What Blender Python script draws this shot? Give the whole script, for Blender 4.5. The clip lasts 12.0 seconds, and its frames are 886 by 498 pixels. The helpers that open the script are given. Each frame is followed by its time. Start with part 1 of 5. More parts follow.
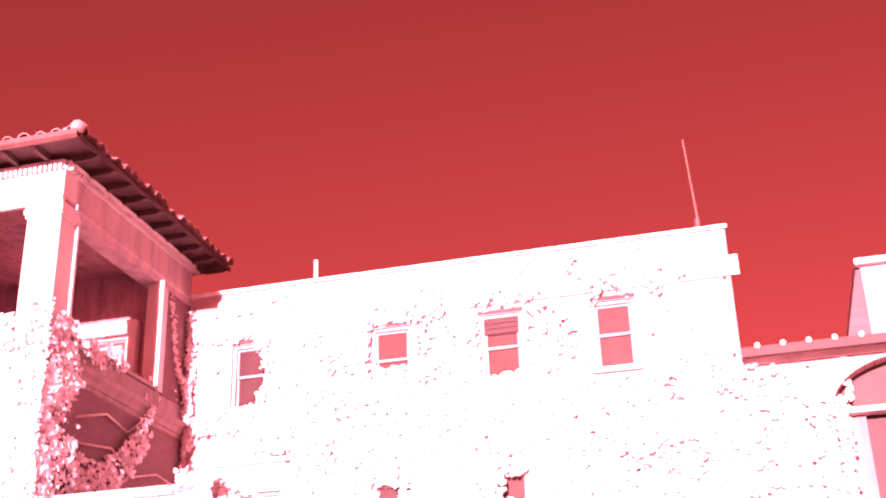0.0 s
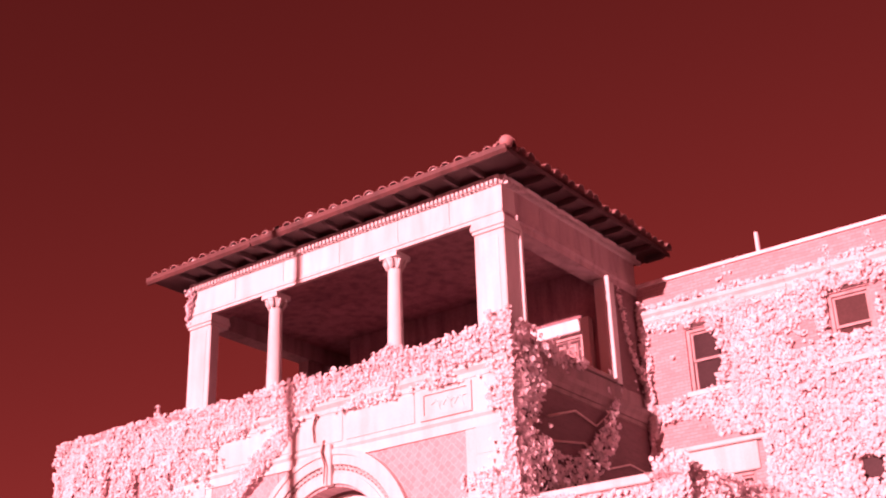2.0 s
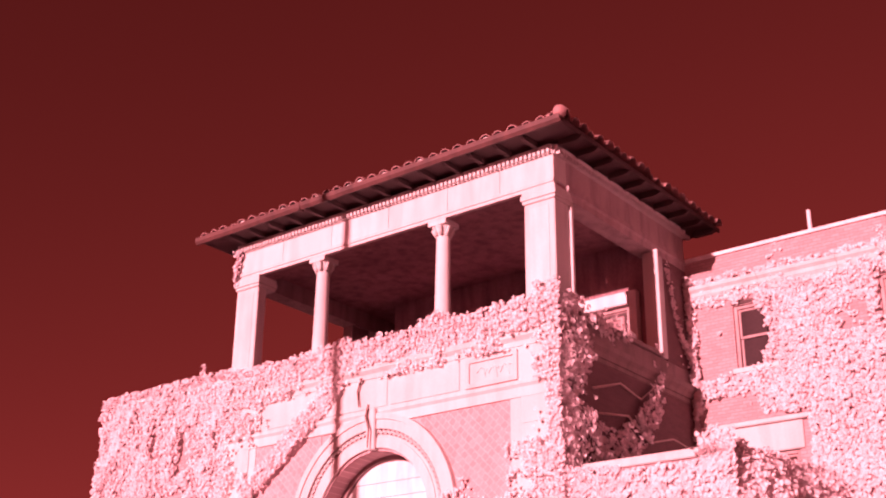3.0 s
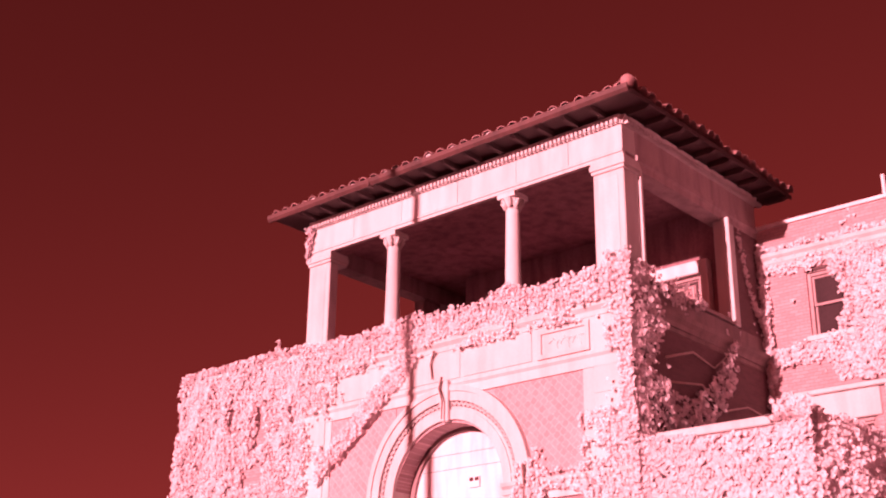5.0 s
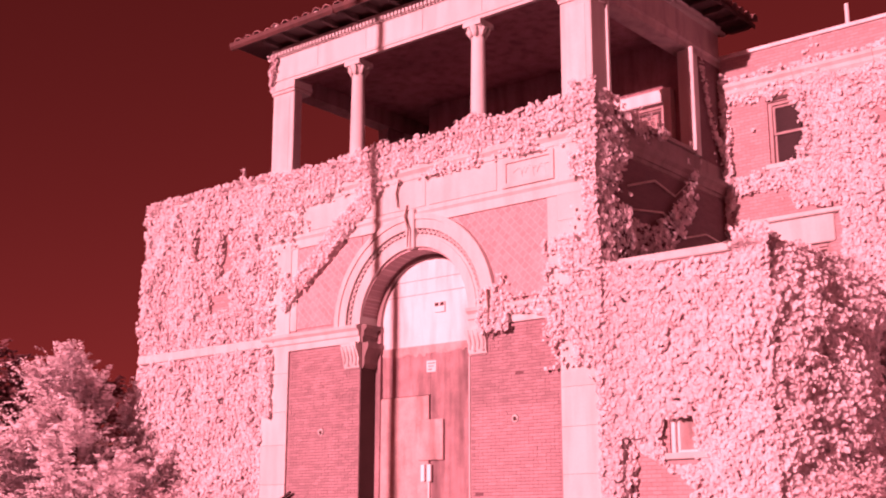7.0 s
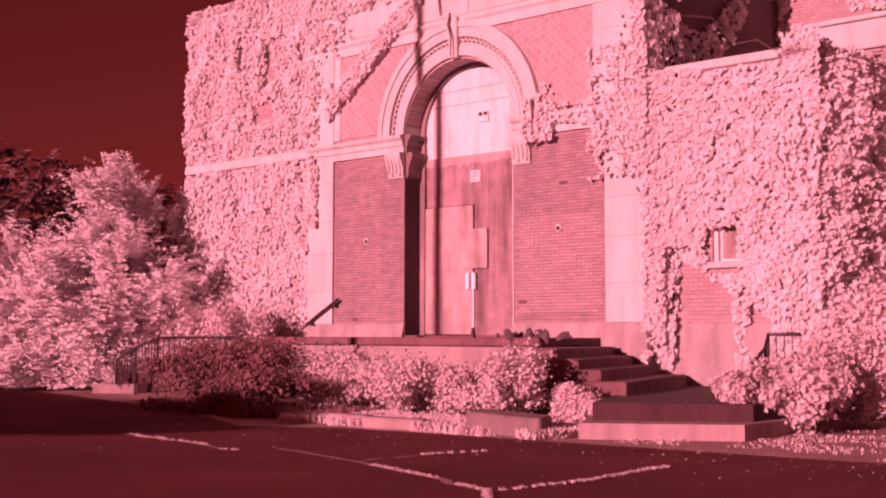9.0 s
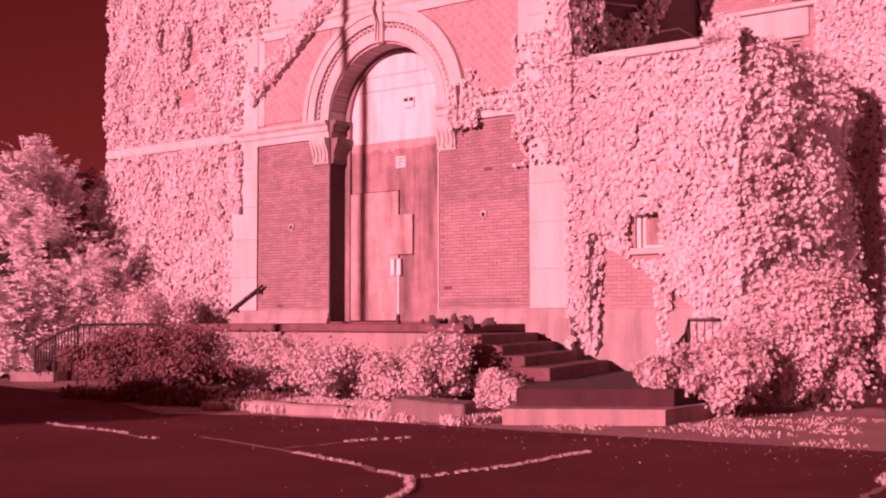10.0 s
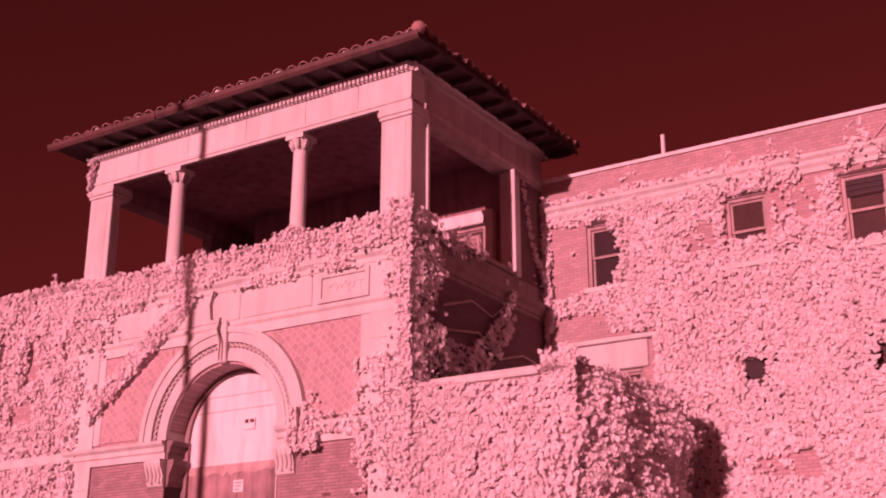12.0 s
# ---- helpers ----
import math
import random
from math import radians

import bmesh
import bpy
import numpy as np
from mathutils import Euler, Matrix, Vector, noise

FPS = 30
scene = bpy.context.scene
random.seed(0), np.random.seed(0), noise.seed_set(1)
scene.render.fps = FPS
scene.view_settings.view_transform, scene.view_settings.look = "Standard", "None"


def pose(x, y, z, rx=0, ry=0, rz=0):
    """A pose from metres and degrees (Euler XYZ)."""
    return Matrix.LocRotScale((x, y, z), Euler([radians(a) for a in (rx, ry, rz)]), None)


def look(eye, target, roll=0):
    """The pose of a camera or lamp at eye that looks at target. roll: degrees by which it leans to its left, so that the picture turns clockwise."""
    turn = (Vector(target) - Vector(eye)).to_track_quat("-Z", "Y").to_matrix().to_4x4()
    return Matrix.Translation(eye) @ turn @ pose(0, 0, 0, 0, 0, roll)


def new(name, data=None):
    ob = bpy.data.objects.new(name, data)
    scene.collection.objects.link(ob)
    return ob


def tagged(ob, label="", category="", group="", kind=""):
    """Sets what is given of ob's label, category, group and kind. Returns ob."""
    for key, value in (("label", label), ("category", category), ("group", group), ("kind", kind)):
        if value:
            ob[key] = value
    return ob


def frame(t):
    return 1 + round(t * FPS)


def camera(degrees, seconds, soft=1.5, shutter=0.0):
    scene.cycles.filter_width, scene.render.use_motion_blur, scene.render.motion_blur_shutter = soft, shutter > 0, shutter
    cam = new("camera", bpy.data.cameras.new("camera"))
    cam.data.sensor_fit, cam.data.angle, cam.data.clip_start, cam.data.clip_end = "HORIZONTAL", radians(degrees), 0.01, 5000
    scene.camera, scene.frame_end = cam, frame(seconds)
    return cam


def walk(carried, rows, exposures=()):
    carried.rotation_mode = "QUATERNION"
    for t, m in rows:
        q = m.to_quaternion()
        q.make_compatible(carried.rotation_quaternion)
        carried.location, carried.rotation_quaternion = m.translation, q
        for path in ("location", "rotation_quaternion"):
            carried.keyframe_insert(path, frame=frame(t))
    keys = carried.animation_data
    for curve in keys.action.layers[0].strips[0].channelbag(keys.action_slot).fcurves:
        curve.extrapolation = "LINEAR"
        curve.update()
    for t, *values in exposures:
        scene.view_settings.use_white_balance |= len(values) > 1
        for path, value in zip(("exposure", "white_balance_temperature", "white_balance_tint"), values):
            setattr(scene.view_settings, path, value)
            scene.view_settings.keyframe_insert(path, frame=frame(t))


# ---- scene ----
cam = camera(40.0, 12.0, soft=2.1)
ROWS = [
    (0, look((0.409, 0.607, 1.485), (-4.153, 18.308, 9.600), -1.78)),
    (0.3, look((0.352, 0.608, 1.497), (-5.624, 18.041, 9.268), -0.88)),
    (0.5, look((0.387, 0.637, 1.480), (-6.620, 17.623, 9.378), -0.38)),
    (1, look((0.365, 0.597, 1.472), (-8.127, 16.778, 9.600), -2.71)),
    (1.5, look((0.307, 0.528, 1.466), (-9.692, 15.908, 9.434), -1.02)),
    (2, look((0.212, 0.450, 1.460), (-10.584, 15.198, 9.580), -1.85)),
    (2.5, look((0.111, 0.391, 1.454), (-11.014, 15.081, 9.229), -0.87)),
    (3, look((0.028, 0.335, 1.444), (-11.404, 14.848, 9.104), 0.64)),
    (3.5, look((-0.020, 0.263, 1.431), (-11.817, 14.529, 9.001), 0.11)),
    (3.7, look((-0.023, 0.242, 1.426), (-12.435, 14.024, 8.909), 0.48)),
    (5.3, look((0.081, 0.181, 1.327), (-12.216, 14.255, 8.448), 0.96)),
    (5.5, look((0.089, 0.164, 1.321), (-11.926, 14.584, 8.227), 0.86)),
    (6, look((0.101, 0.081, 1.300), (-11.670, 15.000, 7.534), 0.30)),
    (6.5, look((0.089, -0.027, 1.281), (-12.048, 14.974, 6.543), 0.45)),
    (7, look((0.077, -0.125, 1.277), (-12.286, 14.914, 5.861), 0.09)),
    (7.5, look((0.081, -0.191, 1.287), (-13.051, 14.512, 4.661), -0.11)),
    (7.7, look((0.087, -0.196, 1.293), (-13.321, 14.368, 4.140), -0.16)),
    (9.3, look((0.138, -0.083, 1.442), (-13.059, 14.889, 2.730), 0.11)),
    (9.5, look((0.140, -0.076, 1.444), (-12.974, 14.972, 2.701), -0.15)),
    (10, look((0.143, -0.055, 1.441), (-12.197, 15.642, 2.599), -0.10)),
    (10.5, look((0.146, -0.010, 1.441), (-11.345, 16.330, 2.417), -0.46)),
    (11, look((0.214, 0.165, 1.456), (-11.168, 16.450, 3.742), -0.68)),
    (11.5, look((0.338, 0.396, 1.465), (-10.845, 16.237, 6.367), -0.86)),
    (12, look((0.545, 0.674, 1.467), (-9.609, 16.687, 7.830), 0.01)),
]
EXPOSURES = [(0.0, 3.08, 6500, 10), (0.5, 1.97, 6500, 8), (1.0, 1.62, 6500, 0), (1.5, 1.5, 6500, -4), (2.0, 1.46, 6500, -3), (2.5, 1.34, 6500, -2), (3.5, 1.24, 6500, -1), (5.5, 1.17, 6500, 0), (7.0, 0.85, 6500, 6),
             (9.5, 0.5, 6500, 11), (10.5, 0.55, 6500, 11), (11.5, 0.4, 6500, 10), (12.0, 0.27, 6500, 10)]
walk(cam, ROWS, EXPOSURES)

# ---- light: low sun from behind the viewer, deep red infrared sky ----
world = bpy.data.worlds.new("sky")
scene.world = world
world.use_nodes = True
wn, wl = world.node_tree.nodes, world.node_tree.links
sky = wn.new("ShaderNodeTexSky")
sky.sky_type = "NISHITA"
sky.sun_disc = False
SUN_FROM = Vector((-0.006, -1.0, 0.185)).normalized()
sky.sun_elevation = math.asin(SUN_FROM.z)
sky.sun_rotation = math.atan2(SUN_FROM.x, SUN_FROM.y)
grey = wn.new("ShaderNodeRGBToBW")
tint = wn.new("ShaderNodeMix")
tint.data_type, tint.blend_type = "RGBA", "MULTIPLY"
tint.inputs["Factor"].default_value = 1.0
tint.inputs["B"].default_value = (0.64, 0.058, 0.061, 1)
wl.new(sky.outputs["Color"], grey.inputs["Color"])
wl.new(grey.outputs["Val"], tint.inputs["A"])
wl.new(tint.outputs["Result"], wn["Background"].inputs["Color"])
wn["Background"].inputs["Strength"].default_value = 0.05
sun = new("sun", bpy.data.lights.new("sun", "SUN"))
sun.data.energy, sun.data.angle, sun.data.color = 5.0, radians(0.6), (1.0, 0.355, 0.435)
sun.matrix_world = look(SUN_FROM * 60, (0, 0, 0))

# ---- materials ----
def mat(name, base, vary=0.25, scale=3.0, fine=40.0, rough=0.85, bump=0.15, island=0.0, piece=0.0, metal=0.0, stain=0.0):
    """A surface with broad and fine variation of its colour and a fine relief."""
    m = bpy.data.materials.new(name)
    m.use_nodes = True
    n, l = m.node_tree.nodes, m.node_tree.links
    b = n["Principled BSDF"]
    b.inputs["Roughness"].default_value, b.inputs["Metallic"].default_value = rough, metal
    co = n.new("ShaderNodeTexCoord")
    big, small = n.new("ShaderNodeTexNoise"), n.new("ShaderNodeTexNoise")
    big.inputs["Scale"].default_value, small.inputs["Scale"].default_value = scale, fine
    big.inputs["Detail"].default_value = small.inputs["Detail"].default_value = 5
    l.new(co.outputs["Object"], big.inputs["Vector"])
    l.new(co.outputs["Object"], small.inputs["Vector"])
    add = n.new("ShaderNodeMath")
    add.operation = "ADD"
    l.new(big.outputs["Fac"], add.inputs[0])
    l.new(small.outputs["Fac"], add.inputs[1])
    last = add.outputs[0]
    for on, amount, kind in ((island, island, "ShaderNodeNewGeometry"), (piece, piece, "ShaderNodeObjectInfo")):
        if on:
            g, mul = n.new(kind), n.new("ShaderNodeMath")
            mul.operation = "MULTIPLY_ADD"
            l.new(g.outputs["Random Per Island" if kind.endswith("Geometry") else "Random"], mul.inputs[0])
            mul.inputs[1].default_value = amount
            l.new(last, mul.inputs[2])
            last = mul.outputs[0]
    top = 1.5 + island + piece
    r = n.new("ShaderNodeMapRange")
    r.inputs["From Min"].default_value, r.inputs["From Max"].default_value = 0.5, top
    r.inputs["To Min"].default_value, r.inputs["To Max"].default_value = 1 - vary, 1 + vary
    l.new(last, r.inputs["Value"])
    last = r.outputs["Result"]
    if stain:
        st, ramp, mul = n.new("ShaderNodeTexNoise"), n.new("ShaderNodeMapRange"), n.new("ShaderNodeMath")
        mp = n.new("ShaderNodeMapping")
        mp.inputs["Scale"].default_value = (2.2, 2.2, 0.35)
        l.new(co.outputs["Object"], mp.inputs["Vector"])
        l.new(mp.outputs["Vector"], st.inputs["Vector"])
        st.inputs["Scale"].default_value, st.inputs["Detail"].default_value = 1.6, 6
        ramp.inputs["From Min"].default_value, ramp.inputs["From Max"].default_value = 0.42, 0.68
        ramp.inputs["To Min"].default_value, ramp.inputs["To Max"].default_value = 1.0, 1 - stain
        mul.operation = "MULTIPLY"
        l.new(st.outputs["Fac"], ramp.inputs["Value"])
        l.new(ramp.outputs["Result"], mul.inputs[0])
        l.new(last, mul.inputs[1])
        last = mul.outputs[0]
    v = n.new("ShaderNodeVectorMath")
    v.operation = "SCALE"
    v.inputs[0].default_value = base
    l.new(last, v.inputs["Scale"])
    l.new(v.outputs["Vector"], b.inputs["Base Color"])
    bp = n.new("ShaderNodeBump")
    bp.inputs["Strength"].default_value, bp.inputs["Distance"].default_value = bump, 0.02
    l.new(add.outputs[0], bp.inputs["Height"])
    l.new(bp.outputs["Normal"], b.inputs["Normal"])
    return m


def brick_mat(name, base, joint, turn=0.0, size=(0.205, 0.068), plane="xz"):
    """Brick courses in a wall plane with mortar joints set back."""
    m = mat(name, base, 0.16, 0.8, 25, 0.9, 0.1)
    n, l = m.node_tree.nodes, m.node_tree.links
    b = n["Principled BSDF"]
    co = n.new("ShaderNodeTexCoord")
    sep, com, rot = n.new("ShaderNodeSeparateXYZ"), n.new("ShaderNodeCombineXYZ"), n.new("ShaderNodeMapping")
    l.new(co.outputs["Object"], sep.inputs[0])
    l.new(sep.outputs[plane[0].upper()], com.inputs[0])
    l.new(sep.outputs["Z"], com.inputs[1])
    rot.inputs["Rotation"].default_value = (0, 0, radians(turn))
    l.new(com.outputs[0], rot.inputs[0])
    t = n.new("ShaderNodeTexBrick")
    t.inputs["Scale"].default_value = 1.0
    t.inputs["Brick Width"].default_value, t.inputs["Row Height"].default_value = size[0] + 0.01, size[1] + 0.01
    t.inputs["Mortar Size"].default_value, t.inputs["Mortar Smooth"].default_value, t.inputs["Bias"].default_value = 0.007, 0.3, 0.0
    t.inputs["Color1"].default_value, t.inputs["Color2"].default_value = (0.88, 0.88, 0.88, 1), (1.1, 1.1, 1.1, 1)
    k = joint / base[0]
    t.inputs["Mortar"].default_value = (k, k * 1.1, k * 1.1, 1)
    l.new(rot.outputs[0], t.inputs["Vector"])
    mul = n.new("ShaderNodeMix")
    mul.data_type, mul.blend_type = "RGBA", "MULTIPLY"
    mul.inputs["Factor"].default_value = 1
    l.new(b.inputs["Base Color"].links[0].from_socket, mul.inputs["A"])
    l.new(t.outputs["Color"], mul.inputs["B"])
    l.new(mul.outputs["Result"], b.inputs["Base Color"])
    bp = n.new("ShaderNodeBump")
    bp.invert = True
    bp.inputs["Strength"].default_value, bp.inputs["Distance"].default_value = 0.6, 0.012
    l.new(t.outputs["Fac"], bp.inputs["Height"])
    l.new(b.inputs["Normal"].links[0].from_socket, bp.inputs["Normal"])
    l.new(bp.outputs["Normal"], b.inputs["Normal"])
    return m


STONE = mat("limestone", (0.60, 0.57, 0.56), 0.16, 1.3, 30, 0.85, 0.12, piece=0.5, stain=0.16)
# Dirty stone of the base courses; darkens the side entablature for shade too.
STONE_BASE = mat("dirt_and_shade_limestone", (0.43, 0.345, 0.35), 0.22, 1.1, 30, 0.9, 0.2, stain=0.28)
# Weathered stone, also given to side faces to darken them for shade.
STONE_DARK = mat("weathered_shade_stone", (0.26, 0.19, 0.19), 0.3, 1.5, 30, 0.9, 0.3, piece=0.4, stain=0.3)
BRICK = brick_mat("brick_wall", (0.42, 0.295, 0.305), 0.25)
# Darker copy of the wall brick: the side walls' shade is in its colour.
BRICK_SIDE_SHADE = brick_mat("brick_side_shade", (0.15, 0.085, 0.09), 0.15, plane="yz")
DIAPER = brick_mat("diagonal_brick", (0.42, 0.305, 0.315), 0.60, turn=45, size=(0.14, 0.14))
BRICK_PIECE = mat("fired_brick", (0.37, 0.26, 0.275), 0.36, 2.0, 60, 0.9, 0.3, island=1.1, piece=1.1, stain=0.14)
MORTAR = mat("mortar", (0.15, 0.09, 0.1), 0.3, 3, 60, 0.95, 0.3)
TILE = mat("clay_roof_tile", (0.29, 0.165, 0.16), 0.4, 3, 40, 0.75, 0.3, piece=1.2, island=1.0)
WOOD_DARK = mat("dark_timber", (0.075, 0.045, 0.045), 0.3, 2, 30, 0.8, 0.2, piece=0.5)
GUTTER = mat("rusty_gutter", (0.10, 0.045, 0.042), 0.3, 3, 30, 0.6, 0.2, stain=0.4)
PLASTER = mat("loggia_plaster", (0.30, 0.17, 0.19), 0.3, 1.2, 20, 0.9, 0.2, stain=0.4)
FRAME = mat("peeling_window_paint", (0.40, 0.30, 0.30), 0.3, 3, 40, 0.7, 0.2, stain=0.3)
WHITE = mat("white_paint", (0.70, 0.66, 0.66), 0.15, 2, 40, 0.6, 0.1, stain=0.15)
BOARD_PALE = mat("whitewashed_board", (0.76, 0.72, 0.72), 0.15, 1.5, 30, 0.7, 0.1, stain=0.28)
PLY = mat("weathered_plywood", (0.35, 0.235, 0.245), 0.55, 3.5, 45, 0.8, 0.2, piece=0.3, stain=0.55)
PLY_PALE = mat("pale_plywood", (0.50, 0.365, 0.36), 0.42, 4.0, 45, 0.8, 0.2, piece=0.3, stain=0.45)
GLASS_DARK = mat("dark_pane", (0.035, 0.02, 0.022), 0.3, 2, 20, 0.45, 0.05)
PANE_PALE = mat("boarded_pane", (0.055, 0.026, 0.025), 0.4, 2, 20, 0.5, 0.05)
IRON = mat("black_iron", (0.035, 0.02, 0.022), 0.2, 4, 60, 0.5, 0.1)
ASPHALT = mat("asphalt", (0.165, 0.046, 0.056), 0.5, 0.45, 90, 1.0, 0.5)
DIRT = mat("dry_grass_and_dirt", (0.40, 0.24, 0.24), 0.4, 0.8, 30, 0.95, 0.5)
CONCRETE = mat("worn_concrete", (0.20, 0.10, 0.11), 0.3, 1.2, 40, 0.9, 0.25, piece=0.4, stain=0.3)
CONCRETE_DARK = mat("tarred_concrete", (0.075, 0.03, 0.036), 0.3, 1.0, 40, 0.9, 0.25, stain=0.3)
CONCRETE_PALE = mat("pale_concrete", (0.42, 0.31, 0.315), 0.25, 1.2, 40, 0.9, 0.25, piece=0.4, stain=0.3)
STEM = mat("dry_vine_stem", (0.56, 0.44, 0.43), 0.3, 4, 40, 0.9, 0.2)
METAL_WHITE = mat("bright_white_metal", (0.88, 0.86, 0.86), 0.05, 2, 40, 0.4, 0.02)
BARK = mat("bark", (0.18, 0.11, 0.10), 0.3, 6, 50, 0.9, 0.5)
CLOTH = mat("rubbish", (0.12, 0.08, 0.09), 0.6, 9, 40, 0.8, 0.3)
INK = mat("faded_print", (0.06, 0.03, 0.03), 0.2, 3, 30, 0.8, 0.05)


ASPHALT.node_tree.nodes["Principled BSDF"].inputs["Specular IOR Level"].default_value = 0.1
PANE_PALE.node_tree.nodes["Principled BSDF"].inputs["Specular IOR Level"].default_value = 0.1
GLASS_DARK.node_tree.nodes["Principled BSDF"].inputs["Specular IOR Level"].default_value = 0.1


def leaf_mat(name, base, lift=0.36):
    m = mat(name, base, 0.26, 1.6, 18, 0.6, 0.1, island=1.4)
    n, l = m.node_tree.nodes, m.node_tree.links
    b, out = n["Principled BSDF"], n["Material Output"]
    tr, mix = n.new("ShaderNodeBsdfTranslucent"), n.new("ShaderNodeMixShader")
    l.new(b.inputs["Base Color"].links[0].from_socket, tr.inputs["Color"])
    mix.inputs["Fac"].default_value = lift
    l.new(b.outputs[0], mix.inputs[1])
    l.new(tr.outputs[0], mix.inputs[2])
    l.new(mix.outputs[0], out.inputs["Surface"])
    return m


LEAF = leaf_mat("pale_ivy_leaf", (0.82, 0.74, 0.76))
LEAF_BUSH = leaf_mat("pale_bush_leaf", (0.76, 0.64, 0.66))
# Darker leaf copy; the planting bed's shade is put into this colour.
LEAF_DULL = leaf_mat("dull_shade_leaf", (0.26, 0.13, 0.14))


# ---- building helpers ----
def part(name, bm, material, parent=None, label="", smooth=False):
    me = bpy.data.meshes.new(name)
    bm.normal_update()
    bm.to_mesh(me)
    bm.free()
    me.materials.append(material)
    if smooth:
        for p in me.polygons:
            p.use_smooth = True
    ob = new(name, me)
    if parent:
        ob.parent = parent
    if label:
        ob["label"] = label
    return ob


def thing(name, label, category, group="", kind="", at=(0, 0, 0)):
    ob = new(name)
    ob.empty_display_size = 0.3
    return tagged(ob, label, category, group, kind)


def cuboid(bm, x0, x1, y0, y1, z0, z1, m=None):
    c = Matrix.Translation(((x0 + x1) / 2, (y0 + y1) / 2, (z0 + z1) / 2)) @ Matrix.Diagonal((x1 - x0, y1 - y0, z1 - z0, 1))
    return bmesh.ops.create_cube(bm, size=1, matrix=(m @ c) if m else c)["verts"]


def bevelled(bm, w=0.012, segments=1):
    bmesh.ops.bevel(bm, geom=bm.edges[:] + bm.verts[:], offset=w, segments=segments, affect="EDGES", clamp_overlap=True)
    return bm


def box_part(name, x0, x1, y0, y1, z0, z1, material, parent=None, label="", w=0.012):
    bm = bmesh.new()
    cuboid(bm, x0, x1, y0, y1, z0, z1)
    if w:
        bevelled(bm, w)
    return part(name, bm, material, parent, label)


def extrude_profile(bm, profile, a, b, out, up=Vector((0, 0, 1))):
    """A moulding: profile of (outward, up) pairs swept from a to b."""
    a, b, out = Vector(a), Vector(b), Vector(out)
    rows = [[bm.verts.new(p + out * o + up * u) for o, u in profile] for p in (a, b)]
    k = len(profile)
    for i in range(k):
        j = (i + 1) % k
        bm.faces.new((rows[0][i], rows[0][j], rows[1][j], rows[1][i]))
    bm.faces.new(rows[0][::-1])
    bm.faces.new(rows[1])
    bmesh.ops.recalc_face_normals(bm, faces=bm.faces[:])


def tube(bm, points, r0, r1=None, sides=8):
    """A round bar that tapers along points."""
    r1 = r0 if r1 is None else r1
    pts = [Vector(p) for p in points]
    rings = []
    for i, p in enumerate(pts):
        d = (pts[min(i + 1, len(pts) - 1)] - pts[max(i - 1, 0)]).normalized()
        s = d.cross(Vector((0.31, 0.17, 0.93)))
        s = s.normalized() if s.length > 0.05 else d.orthogonal().normalized()
        q = d.cross(s)
        r = r0 + (r1 - r0) * i / max(1, len(pts) - 1)
        rings.append([bm.verts.new(p + (s * math.cos(2 * math.pi * k / sides) + q * math.sin(2 * math.pi * k / sides)) * r) for k in range(sides)])
    for u, v in zip(rings, rings[1:]):
        for k in range(sides):
            bm.faces.new((u[k], u[(k + 1) % sides], v[(k + 1) % sides], v[k]))
    bm.faces.new(rings[0][::-1])
    bm.faces.new(rings[-1])


def ring(bm, cx, cz, r0, r1, y0, y1, a0=0.0, a1=180.0, steps=40):
    """A flat arch band between two radii, from y0 (front) to y1."""
    cols = []
    for i in range(steps + 1):
        a = radians(a0 + (a1 - a0) * i / steps)
        c, s = math.cos(a), math.sin(a)
        cols.append([bm.verts.new((cx + r * c, y, cz + r * s)) for r, y in ((r0, y0), (r1, y0), (r1, y1), (r0, y1))])
    for u, v in zip(cols, cols[1:]):
        for k in range(4):
            bm.faces.new((u[k], u[(k + 1) % 4], v[(k + 1) % 4], v[k]))
    bm.faces.new(cols[0][::-1])
    bm.faces.new(cols[-1])
    bmesh.ops.recalc_face_normals(bm, faces=bm.faces[:])


rng = np.random.default_rng(7)


def leaf_mesh(name, pos, normal, down, size, material, lobed=True):
    """Leaves as small folded blades: pos, normal and down are n x 3 arrays, size is n."""
    side = np.cross(normal, down)
    side /= np.linalg.norm(side, axis=1)[:, None] + 1e-9
    s = size[:, None]
    shape = ((0, -0.42, 0.0), (0.52, -0.18, 0.16), (0.40, 0.28, 0.10), (0, 0.62, -0.08), (-0.40, 0.28, 0.10), (-0.52, -0.18, 0.16))
    if not lobed:
        shape = ((0, -0.5, 0.0), (0.2, -0.2, 0.06), (0.2, 0.2, 0.05), (0, 0.7, -0.05), (-0.2, 0.2, 0.05), (-0.2, -0.2, 0.06))
    v = np.stack([pos + s * (a * side + b * down + c * normal) for a, b, c in shape], axis=1)
    n = len(pos)
    base = np.arange(n)[:, None] * 6
    f = np.concatenate([base + np.array([[0, 1, 2, 3]]), base + np.array([[0, 3, 4, 5]])], axis=0)
    me = bpy.data.meshes.new(name)
    me.from_pydata(v.reshape(-1, 3).tolist(), [], f.tolist())
    me.materials.append(material)
    return me


def unit(a):
    return a / (np.linalg.norm(a, axis=-1, keepdims=True) + 1e-9)


def wobble(p, scale, seed=0.0):
    return np.array([noise.noise(Vector((q[0] * scale + seed, q[1] * scale - seed, q[2] * scale + 3.1 * seed))) for q in p])


